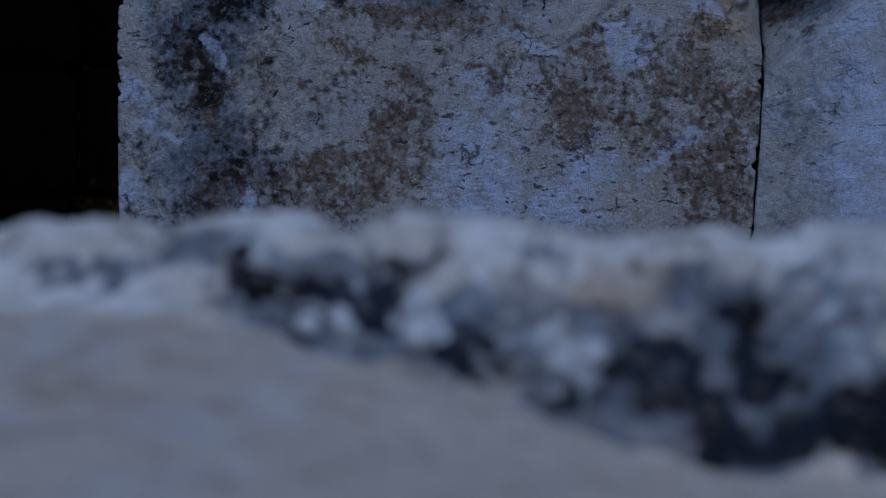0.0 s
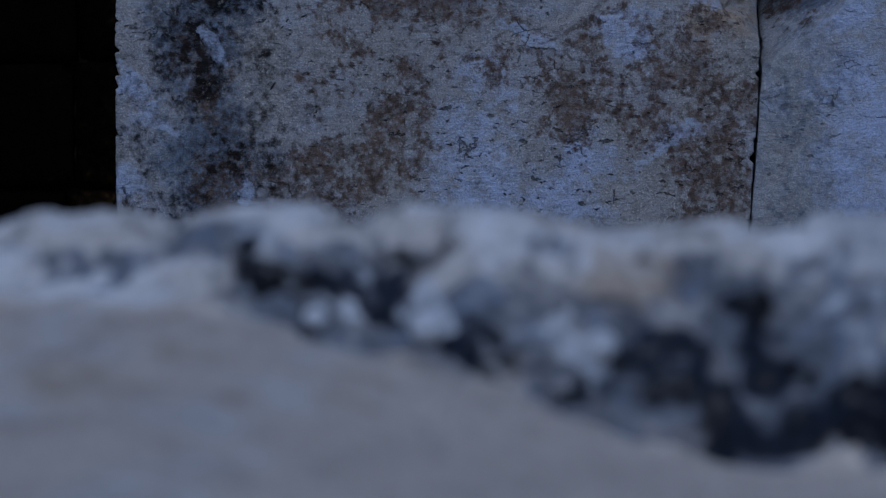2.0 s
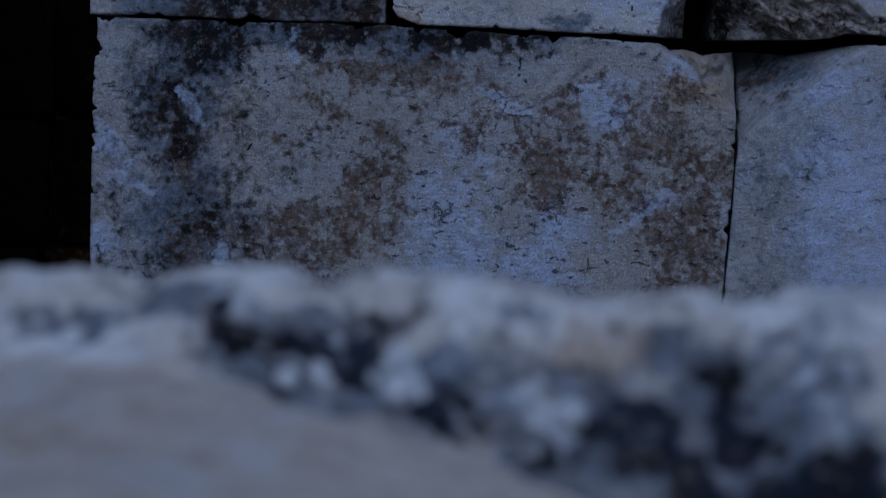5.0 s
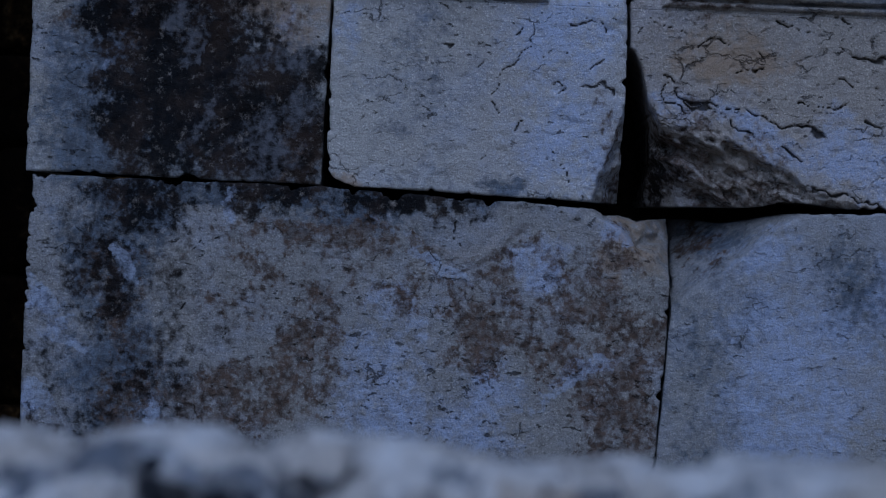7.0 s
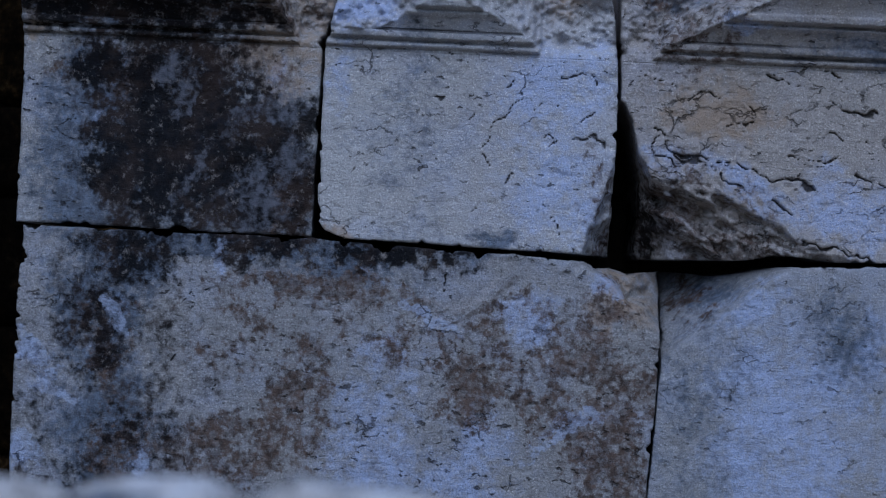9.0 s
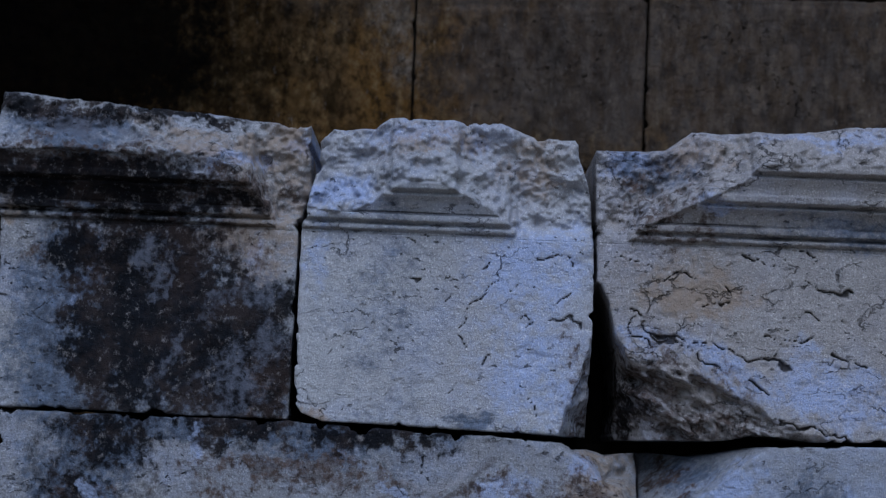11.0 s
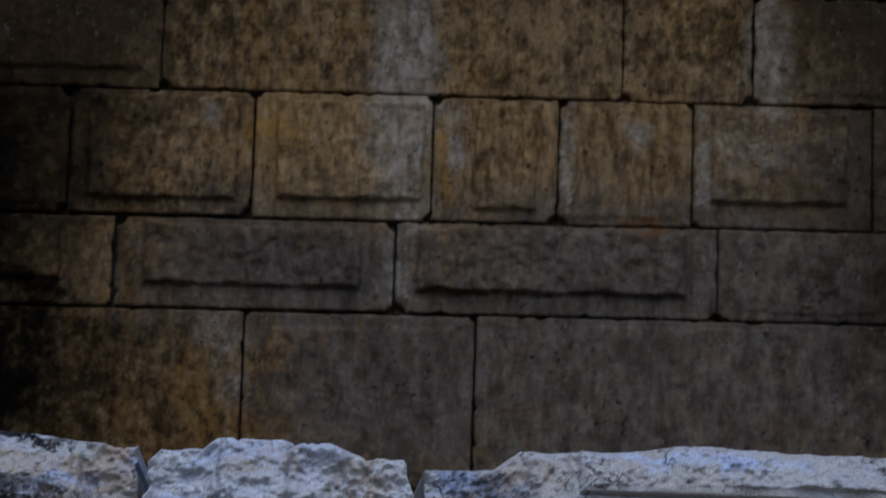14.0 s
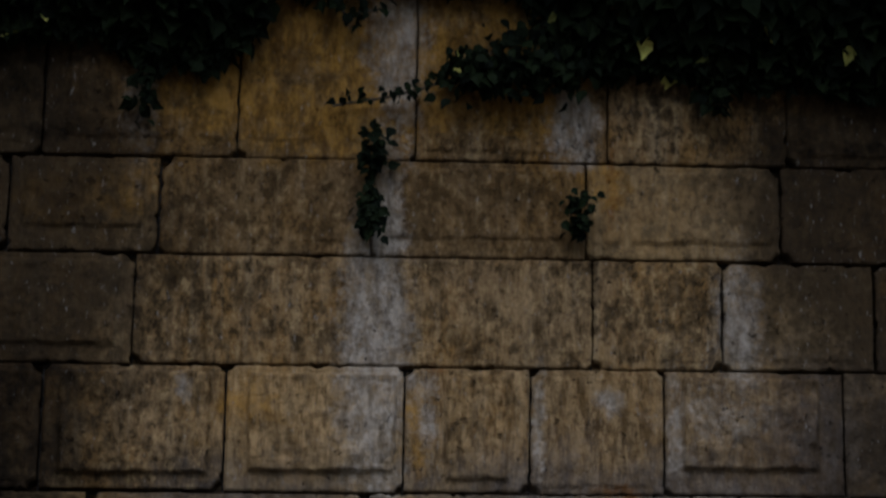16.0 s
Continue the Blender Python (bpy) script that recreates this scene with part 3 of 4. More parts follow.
# upper course: dark block
B_MAT = marble(
    "black_stained_marble", (0.40, 0.39, 0.38), (0.36, 0.34, 0.32), seed=11.0, rind=0.3, crust_and_shade=0.9,
    veins=[(-0.58, 1.97, 0.12, 0.03, 0.8, 25), (-0.68, 1.86, 0.12, 0.018, 0.6, 55), (-0.49, 2.0, 0.08, 0.04, 0.8, 0), (-0.5, 1.85, 0.10, 0.05, 0.4, 40), (-0.9, 2.38, 0.2, 0.03, 0.8, -8), (-0.75, 2.07, 0.05, 0.05, 0.6, 0), (-0.55, 1.75, 0.1, 0.06, 0.6, 0), (-0.72, 2.0, 0.02, 0.03, 0.9, 0)],
    pale=[(-0.48, 2.07, 0.03, 0.06, 1, 0), (-0.58, 1.98, 0.1, 0.02, 0.9, 20), (-0.7, 1.85, 0.12, 0.02, 0.7, 50), (-0.95, 1.95, 0.05, 0.1, 0.5, 0), (-0.38, 2.38, 0.05, 0.04, 0.9, 0), (-0.55, 2.33, 0.1, 0.02, 0.8, 0)],
    ochre=[(-0.48, 2.13, 0.13, 0.12, 1.2, 0), (-0.45, 2.28, 0.10, 0.16, 1.3, 0), (-0.7, 2.12, 0.2, 0.03, 0.5, 0), (-0.75, 2.4, 0.2, 0.02, 0.8, -4), (-0.6, 2.36, 0.2, 0.03, 0.7, 0), (-1.1, 2.2, 0.05, 0.08, 0.6, 0)],
    brown=[(-0.5, 1.78, 0.14, 0.14, 0.7, 0), (-0.7, 2.24, 0.3, 0.06, 0.7, 0), (-0.75, 2.1, 0.25, 0.06, 0.4, 0), (-0.95, 2.3, 0.3, 0.06, 0.7, 0)],
    slate=[(-0.96, 1.88, 0.17, 0.30, 1.8, 0), (-0.97, 2.38, 0.2, 0.06, 1.0, -5), (-0.55, 1.78, 0.25, 0.16, 0.9, 0), (-0.74, 1.93, 0.26, 0.28, 0.9, 0), (-0.95, 2.25, 0.3, 0.08, 0.8, 0)],
    black=[(-0.74, 1.93, 0.21, 0.28, 1.0, 0), (-0.55, 1.80, 0.17, 0.14, 0.6, 20), (-0.46, 1.98, 0.09, 0.07, 0.8, 0), (-0.9, 2.25, 0.3, 0.07, 0.9, 0), (-0.98, 2.44, 0.24, 0.04, 0.8, -5), (-0.68, 2.435, 0.12, 0.018, 0.8, -4), (-0.93, 2.1, 0.07, 0.07, 0.6, 0), (-0.45, 1.73, 0.06, 0.04, 0.6, 0), (-0.62, 2.22, 0.14, 0.03, 0.5, 0)])
b_left, b_right = pts([1.69, 2.11, 2.484], [-1.131, -1.130, -1.152]), pts([1.683, 2.145, 2.168, 2.30, 2.42], [-0.396, -0.391, -0.393, -0.366, -0.372])
b_keep = pts([-1.2, -0.62, -0.535, -0.459, -0.44, -0.3], [2.325, 2.322, 2.303, 2.182, 2.15, 2.15])
block = rooted("marble_block", -0.76, 7.4, 1.69, "pale marble block almost covered by black stains, broken moulding on top", "stone block", podium_group)
relief("body", B_MAT, block, b_left, b_right, pts([-1.13, -0.392], [1.692, 1.685]), 2.155, FRONT, 7.85, skin(0.007, 25), 0.006, 0.004, 6, 0.006, round_sides="lrb")
relief("moulding", B_MAT, block, b_left, b_right, 2.155, pts([-1.151, -0.796, -0.371, -0.355], [2.484, 2.450, 2.424, 2.40]), FRONT, 7.85, moulded(b_keep, skin(0.007, 25), 51), 0.0035, 0.014, 6, marks={"crack_groove_shade": grooves(b_keep, 51)}, round_sides="lrt", label="carved moulding, blackened and broken off at one end")

# upper course: clean block
C_MAT = marble(
    "clean_pale_marble", (0.455, 0.44, 0.425), (0.42, 0.40, 0.385), seed=16.0, rind=0.35, pitting=0.95, grain=0.5,
    pale=[(0.2, 2.08, 0.17, 0.14, 0.9, 10), (0.2, 1.85, 0.14, 0.2, 0.5, 0), (-0.35, 2.1, 0.05, 0.1, 0.6, 0), (-0.1, 2.4, 0.2, 0.05, 0.4, 0), (-0.3, 2.25, 0.1, 0.06, 0.8, 0)],
    slate=[(-0.17, 1.9, 0.05, 0.25, 0.08, 0), (0.05, 1.7, 0.05, 0.03, 0.6, 0)], ochre=[(-0.05, 2.38, 0.16, 0.05, 0.35, 0), (-0.33, 1.69, 0.05, 0.03, 0.8, 0), (0.2, 2.34, 0.12, 0.08, 0.3, 0)], brown=[(0.335, 1.76, 0.04, 0.12, 0.3, 10)])
c_left = pts([1.698, 2.168, 2.19, 2.30, 2.381], [-0.385, -0.383, -0.379, -0.362, -0.347])
c_right = pts([1.675, 2.057, 2.34, 2.417], [0.351, 0.349, 0.336, 0.302])
c_keep = pts([-0.39, -0.29, -0.24, -0.167, -0.126, -0.056, 0.102, 0.146, 0.16, 0.4], [2.205, 2.203, 2.213, 2.261, 2.288, 2.29, 2.216, 2.178, 2.13, 2.1])


C_CRACKS = strokes([[(0.123, 2.075), (0.084, 2.017), (0.043, 1.987), (0.025, 1.93), (0.034, 1.875)], [(0.078, 1.835), (0.104, 1.868)], [(0.192, 1.777), (0.216, 1.714)], [(0.157, 1.95), (0.198, 1.966), (0.185, 1.937)],
                    [(0.199, 2.106), (0.276, 2.116), (0.305, 2.087)], [(0.246, 1.996), (0.301, 2.012)], [(0.139, 2.033), (0.216, 2.044)], [(-0.105, 2.044), (-0.09, 2.047)], [(-0.275, 1.862), (-0.262, 1.866)], [(0.074, 2.08), (0.09, 2.10)], [(0.233, 1.96), (0.289, 1.97), (0.325, 1.943)],
                    [(-0.03, 2.0), (-0.005, 2.004)], [(-0.12, 1.93), (-0.1, 1.935)], [(0.0, 1.76), (0.02, 1.775)]], 0.0026, 311, 0.045, 26)


def chipped_foot(X, Z):
    t = np.maximum(0, (X - 0.268) / 0.083 + (1.895 - Z) / 0.215 - 1 + 0.5 * fbm(X * 16, Z * 16, 61))
    return skin(0.005, 27)(X, Z) - 0.006 * C_CRACKS(X, Z) - 0.22 * t - smooth(0, 0.12, t) * (0.05 * (ridged(X * 30 + Z * 11, Z * 34 - X * 9, 63) - 0.4) + 0.06 * fbm(X * 50, Z * 50, 67, 4)) - 0.006 * smooth(0.72, 0.9, ridged(X * 7, Z * 6, 65)) * smooth(0.0, 0.2, X)


block = rooted("marble_block", -0.02, 7.4, 1.68, "clean pale marble block with a moulding fragment and broken head", "stone block", podium_group)
relief("body", C_MAT, block, c_left, c_right, pts([-0.386, -0.365, -0.315, 0.02, 0.29], [1.735, 1.705, 1.686, 1.679, 1.673]), 2.155, FRONT, 7.85, chipped_foot, 0.004, 0.004, 8, 0.006, round_sides="lrb", marks={"crack_groove_shade": C_CRACKS})
relief("moulding", C_MAT, block, c_left, c_right, 2.155, pts([-0.349, -0.315, -0.209, -0.175, 0.107, 0.193, 0.291, 0.336], [2.381, 2.418, 2.422, 2.452, 2.449, 2.417, 2.417, 2.36]),
       FRONT, 7.85, moulded(c_keep, chipped_foot, 53, 0.55, 0.05), 0.0033, 0.02, 8, marks={"crack_groove_shade": grooves(c_keep, 53)}, round_sides="lrt", label="short fragment of carved moulding under a rough broken head")

# upper course: cracked block
# black spot and pale flecks put the break's shade and lit ridges into colour
D_MAT = marble(
    "cracked_beige_marble", (0.40, 0.365, 0.33), (0.36, 0.325, 0.295), seed=21.0, rind=0.25, cracks=0.8, grain=0.65, black=[(0.43, 1.76, 0.06, 0.1, 0.6, 0)], veins=[(0.62, 1.80, 0.2, 0.08, 0.15, -25)], vein_colour=(0.40, 0.35, 0.30),
    pale=[(0.75, 1.83, 0.3, 0.05, 0.9, -22), (0.95, 1.8, 0.2, 0.1, 0.7, -20), (0.5, 1.92, 0.1, 0.05, 0.8, 0), (1.0, 2.43, 0.3, 0.03, 0.8, 0), (0.45, 2.36, 0.08, 0.04, 0.7, 0), (0.65, 2.26, 0.06, 0.02, 0.9, 0)],
    brown=[(0.56, 1.77, 0.2, 0.1, 0.32, -25), (0.72, 1.72, 0.16, 0.05, 0.32, -20), (0.5, 2.25, 0.1, 0.06, 0.15, 0)],
    ochre=[(0.6, 2.05, 0.2, 0.1, 0.6, 0), (0.6, 2.38, 0.12, 0.06, 0.5, 0)], slate=[(0.48, 2.33, 0.12, 0.06, 0.5, 0), (1.1, 2.2, 0.4, 0.05, 0.4, 0)])
d_left = pts([1.685, 1.80, 1.88, 1.975, 2.01, 2.052, 2.058, 2.392], [0.418, 0.424, 0.420, 0.396, 0.388, 0.366, 0.356, 0.346])
d_keep = pts([0.35, 0.42, 0.454, 0.62, 0.70, 0.744, 1.06, 2.5], [2.14, 2.15, 2.19, 2.268, 2.31, 2.352, 2.36, 2.36])
d_break = pts([0.353, 0.387, 0.44, 0.602, 0.695, 0.803, 0.917, 1.1], [2.043, 1.974, 1.871, 1.864, 1.798, 1.738, 1.70, 1.64])
D_CRACKS = strokes([[(0.435, 1.99), (0.486, 1.95), (0.543, 1.918), (0.641, 1.915), (0.726, 1.891), (0.84, 1.861)], [(0.516, 2.071), (0.564, 2.087), (0.606, 2.075)], [(0.716, 2.135), (0.758, 2.123), (0.814, 2.119)], [(0.872, 2.072), (0.943, 2.054), (0.996, 2.05)],
                    [(0.876, 1.995), (0.988, 1.972)], [(0.803, 1.744), (0.916, 1.713), (1.012, 1.679)], [(0.408, 2.129), (0.493, 2.098)], [(0.86, 2.15), (0.895, 2.13)], [(0.501, 1.93), (0.601, 1.881), (0.672, 1.853)], [(0.609, 2.005), (0.693, 2.015)], [(0.794, 1.943), (0.906, 1.941)],
                    [(0.665, 2.05), (0.685, 2.043), (0.712, 2.037)], [(0.68, 2.044), (0.695, 2.04)], [(0.95, 1.90), (1.02, 1.87)], [(0.44, 1.99), (0.46, 1.93), (0.5, 1.91)], [(0.543, 1.918), (0.57, 1.89)], [(0.74, 1.83), (0.8, 1.80)]], 0.0036, 321, 0.05, 22)


def cracked(X, Z):
    t = np.maximum(0, d_break(X) - Z + 0.035 * fbm(X * 12, Z * 12, 77))
    slant = Z + 0.42 * X
    strata = 1.2 * ridged(X * 5, slant * 17, 79) + 0.7 * ridged(X * 16, slant * 36, 80) - 1.1
    rough = smooth(0, 0.02, t)
    deep = smooth(0.52, 0.41, X) * smooth(0, 0.06, t)
    return skin(0.007, 29)(X, Z) - 0.014 * D_CRACKS(X, Z) * (1 - rough) - 0.02 * rough - 0.42 * t - 0.16 * deep + rough * (0.075 * strata + 0.12 * fbm(X * 11, slant * 15, 83, 5) + 0.02 * fbm(X * 50 + Z * 20, slant * 60, 85, 3))


block = rooted("marble_block", 1.35, 7.4, 1.68, "cracked beige marble block with an undercut broken foot and worn moulding", "stone block", podium_group)
relief("body", D_MAT, block, d_left, 2.32, pts([0.4, 0.66, 0.80, 0.917, 1.084, 2.3], [1.668, 1.676, 1.692, 1.682, 1.688, 1.705]), 2.155, FRONT, 7.85, cracked, 0.0038, 0.006, 10, round_sides="lrb", marks={"crack_groove_shade": D_CRACKS})
relief("moulding", D_MAT, block, d_left, 2.32, 2.155, pts([0.346, 0.517, 0.586, 0.727, 0.826, 0.994, 1.062, 1.6, 2.4], [2.392, 2.399, 2.45, 2.446, 2.443, 2.467, 2.464, 2.45, 2.47]),
       FRONT, 7.85, moulded(d_keep, cracked, 57, 0.7, 0.045), 0.0035, 0.02, 10, marks={"crack_groove_shade": grooves(d_keep, 57)}, round_sides="lrt", label="carved moulding, worn and broken at the corner")

# plinth under them, half buried
for x0, x1 in ((-1.16, -0.05), (-0.04, 1.1), (1.11, 2.33)):
    plinth = rooted("plinth_block", (x0 + x1) / 2, 7.4, -0.04, "plain grey stone plinth block set in the earth", "stone block", "plinth blocks")
    relief("body", ROUGH, plinth, x0, x1, -0.06, 0.85, FRONT - 0.04, 7.95, skin(0.01, 90 + int(x0 * 10)), 0.03, 0.02, 12)

# ---------------------------------------------------------------- broken parapet stone close to the camera
F_MAT = marble(
    "pitted_grey_limestone", (0.54, 0.50, 0.46), (0.64, 0.59, 0.54), seed=31.0, crust_and_shade=0.3, crust_shade_tint=(0.016, 0.021, 0.036), veins=[(-0.097, 1.370, 0.024, 0.02, 2.2, 0), (-0.18, 1.375, 0.03, 0.008, 1.0, -10), (-0.19, 1.42, 0.03, 0.012, 1.0, 0), (0.02, 1.362, 0.03, 0.014, 1.0, 0), (0.21, 1.36, 0.03, 0.02, 1.0, 0)], vein_colour=(0.86, 0.87, 0.9), rind=0.3, pitting=0.6, pale_colour=(0.82, 0.82, 0.84),
    # pale spots along the crest stand for sky light on its top
    pale=[(-0.33, 1.445, 0.2, 0.018, 1.4, 0), (-0.1, 1.438, 0.14, 0.016, 1.3, 0), (0.0, 1.42, 0.1, 0.02, 0.9, 0), (0.19, 1.433, 0.1, 0.018, 1.3, 0), (-0.35, 1.395, 0.12, 0.018, 1.2, 0), (-0.2, 1.44, 0.1, 0.014, 1.2, 0), (0.02, 1.36, 0.03, 0.012, 0.9, 0), (-0.19, 1.425, 0.03, 0.012, 0.9, 0)],
    # slate and black spots colour in the hollows' shade, mixed with dark lichen
    slate=[(-0.18, 1.395, 0.14, 0.028, 1.6, -12), (-0.1, 1.37, 0.16, 0.032, 1.7, -10), (0.1, 1.33, 0.24, 0.05, 1.9, -8), (0.16, 1.385, 0.06, 0.05, 1.8, 0), (0.0, 1.385, 0.14, 0.012, 0.9, 0), (-0.3, 1.412, 0.14, 0.008, 1.0, 4)],
    ochre=[(-0.24, 1.45, 0.03, 0.008, 1, 0), (-0.03, 1.34, 0.02, 0.012, 1, 0), (0.06, 1.385, 0.08, 0.02, 0.7, 0), (-0.1, 1.3, 0.3, 0.02, 0.5, 0)],
    black=[(-0.12, 1.392, 0.045, 0.014, 0.8, -15), (-0.18, 1.385, 0.04, 0.012, 0.8, -10), (-0.03, 1.376, 0.03, 0.01, 0.7, 0), (-0.15, 1.370, 0.06, 0.013, 1.8, -15), (-0.062, 1.357, 0.035, 0.014, 1.8, 0), (-0.2, 1.382, 0.05, 0.009, 1.2, -12), (-0.23, 1.405, 0.04, 0.008, 0.6, -10),
           (0.08, 1.352, 0.05, 0.016, 0.8, 0), (0.04, 1.340, 0.07, 0.024, 0.9, -5), (0.12, 1.328, 0.09, 0.026, 0.9, -8), (0.19, 1.316, 0.07, 0.024, 0.9, -8), (0.1, 1.308, 0.12, 0.016, 0.9, -4), (-0.1, 1.362, 0.1, 0.012, 0.9, -12), (0.138, 1.395, 0.02, 0.022, 0.8, 10), (0.158, 1.372, 0.025, 0.022, 0.9, 10), (0.22, 1.338, 0.02, 0.02, 0.8, 0)])


F_FLAT = marble("worn_flat_limestone", (0.61, 0.53, 0.455), (0.70, 0.615, 0.525), seed=37.0, rind=0.15, pitting=0.4, pale_colour=(0.66, 0.66, 0.68),
                pale=[(-0.33, 1.372, 0.05, 0.02, 0.5, 0), (-0.2, 1.36, 0.06, 0.02, 0.4, 0)], ochre=[(-0.25, 1.37, 0.2, 0.006, 0.4, 0)])


def parapet_stone():
    res = 0.004
    x, y = np.arange(-0.85, 0.86, res), np.arange(1.25, 2.32, res)
    X, Y = np.meshgrid(x, y)
    edge = np.interp(x, [-0.9, -0.28, -0.22, -0.12, 0.0, 0.12, 0.2, 0.9], [2.02, 2.00, 1.97, 1.93, 1.90, 1.86, 1.82, 1.80])[None, :]
    crest = np.interp(x, [-0.9, -0.54, -0.45, -0.38, -0.33, -0.1, -0.02, 0.03, 0.078, 0.157, 0.225, 0.9], [1.37, 1.38, 1.436, 1.448, 1.442, 1.440, 1.436, 1.424, 1.428, 1.438, 1.436, 1.43])[None, :]
    low = np.interp(x, [-0.9, -0.28, -0.2, -0.12, 0.0, 0.1, 0.2, 0.9], [1.375, 1.373, 1.368, 1.352, 1.322, 1.300, 1.292, 1.275])[None, :] + 0.02 * (Y - 1.95)
    t = smooth(0.0, 0.12, Y - edge + 0.04 * fbm(X * 14, Y * 14, 101))
    rough = t * (0.10 * fbm(X * 13, Y * 13, 103, 5) + 0.07 * (ridged(X * 15, Y * 15, 105) - 0.56)) * smooth(-0.42, -0.28, X)
    fall = smooth(2.07, 2.3, Y + 0.06 * fbm(X * 8, Y * 2, 109)) * 0.14
    Z = low + (crest - low) * t + np.minimum(rough, 0.005 + 0 * X) - fall + 0.004 * fbm(X * 6, Y * 6, 107)
    # hollows in the broken face
    for hx, hy, r, d in ((-0.15, 1.97, 0.035, 0.05), (-0.065, 1.95, 0.022, 0.05), (-0.12, 2.0, 0.025, 0.04), (0.06, 1.92, 0.06, 0.05), (0.16, 1.9, 0.06, 0.05), (0.15, 2.02, 0.03, 0.05), (-0.18, 2.02, 0.025, 0.03)):
        Z = Z - 0.35 * d * np.exp(-(((X - hx) / r) ** 2 + ((Y - hy) / (r * 0.9)) ** 2))
    nu, nv = len(x), len(y)
    top = np.stack([X, Y, Z], -1).reshape(-1, 3)
    idx = np.arange(nu * nv).reshape(nv, nu)
    ring = np.concatenate([idx[0, :-1], idx[:-1, -1], idx[-1, :0:-1], idx[:0:-1, 0]])
    low_v = top[ring].copy()
    low_v[:, 2] = 0.9
    nb, k = len(top), np.arange(len(ring))
    k2 = (k + 1) % len(ring)
    faces = grid_faces(nu, nv).tolist() + np.stack([ring[k2], ring[k], nb + k, nb + k2], -1).tolist() + [(nb + k).tolist()[::-1]]
    stone = mesh_part("broken_stone", np.concatenate([top, low_v]).tolist(), faces, F_MAT)
    stone.data.materials.append(F_FLAT)
    flat = (Y - edge + 0.03 * fbm(X * 20, Y * 20, 111) < 0.012)[:-1, :-1].ravel()
    index = np.zeros(len(stone.data.polygons), np.int32)
    index[:len(flat)] = flat
    stone.data.polygons.foreach_set("material_index", index)
    return stone


def pebble(parent, x, y, z, r, seed):
    bm = bmesh.new()
    bmesh.ops.create_icosphere(bm, subdivisions=3, radius=r)
    for v in bm.verts:
        v.co *= 1 + 0.35 * float(fbm(v.co.x / r * 1.3 + 5, v.co.z / r * 1.3 + v.co.y / r, seed, 3))
        v.co = Vector((x + v.co.x, y + v.co.y * 1.6, z + v.co.z * 0.9))
    me = bpy.data.meshes.new("pebble")
    bm.to_mesh(me)
    bm.free()
    me.materials.append(PEBBLE)
    ob = new("pebble", me)
    ob.parent = parent
    return tagged(ob, "smooth white pebble bedded in the breccia")


PEBBLE = plain_stone("white_pebble", (0.72, 0.73, 0.76), (0.84, 0.84, 0.86), 40)
broken_stone = tagged(parapet_stone(), "broken grey stone with a flat top and a rough pitted edge", "stone block")
pebble(broken_stone, -0.091, 1.915, 1.374, 0.013, 401)
pebble(broken_stone, -0.172, 1.95, 1.376, 0.009, 402)
pebble(broken_stone, 0.026, 1.90, 1.364, 0.011, 403)
footing = rooted("rough_block", 0, 1.8, -0.04, "rough limestone base block under the broken stone", "stone block")
relief("body", ROUGH, footing, -0.95, 0.95, -0.06, 0.898, 1.2, 2.4, skin(0.01, 95), 0.03, 0.02, 14)

# ---------------------------------------------------------------- ashlar of the back wall
SLOPE = 0.017
# height at x = 0.4 of each bed, and the upright joints of each course
BEDS = [-0.1, 0.42, 0.9, 1.38, 1.86, 2.2, 2.70, 3.366, 3.722, 4.214, 4.652, 5.046, 5.90, 6.2, 6.5]
JOINTS = {6: [-1.95, -0.183, 0.69, 2.6], 7: [-1.75, -0.682, 0.378, 1.606, 2.32], 8: [-1.7, -0.872, -0.174, 0.503, 0.989, 1.503, 2.203],
          9: [-1.5, -0.542, 1.229, 1.733, 2.335], 10: [-1.75, -1.042, -0.457, 0.362, 1.2, 1.972], 11: [-1.6, -0.925, -0.166, 0.53, 1.287, 2.0]}
# margins of the drafted stones: left, right, bottom, top, and how far the boss stands out
DRAFT = {(7, -0.682): (0.11, 0.13, 0.09, 0.03, 0.028), (7, 0.378): (0.08, 0.12, 0.085, 0.02, 0.035), (7, -1.75): (0.1, 0.2, 0.1, 0.03, 0.03), (8, -0.174): (0.085, 0.03, 0.075, 0.03, 0.034),
         (8, -0.872): (0.07, 0.06, 0.06, 0.03, 0.028), (8, 0.503): (0.16, 0.09, 0.05, 0.03, 0.026), (8, 0.989): (0.06, 0.06, 0.03, 0.03, 0.008), (8, 1.503): (0.07, 0.1, 0.1, 0.03, 0.034),
         (6, -0.183): (0.1, 0.14, 0.05, 0.06, 0.01), (6, 0.69): (0.1, 0.1, 0.05, 0.03, 0.008), (10, -1.042): (0.06, 0.06, 0.1, 0.03, 0.016), (9, -1.5): (0.05, 0.06, 0.07, 0.03, 0.016), (6, -1.95): (0.05, 0.12, 0.04, 0.03, 0.006)}
rnd = random.Random(5)


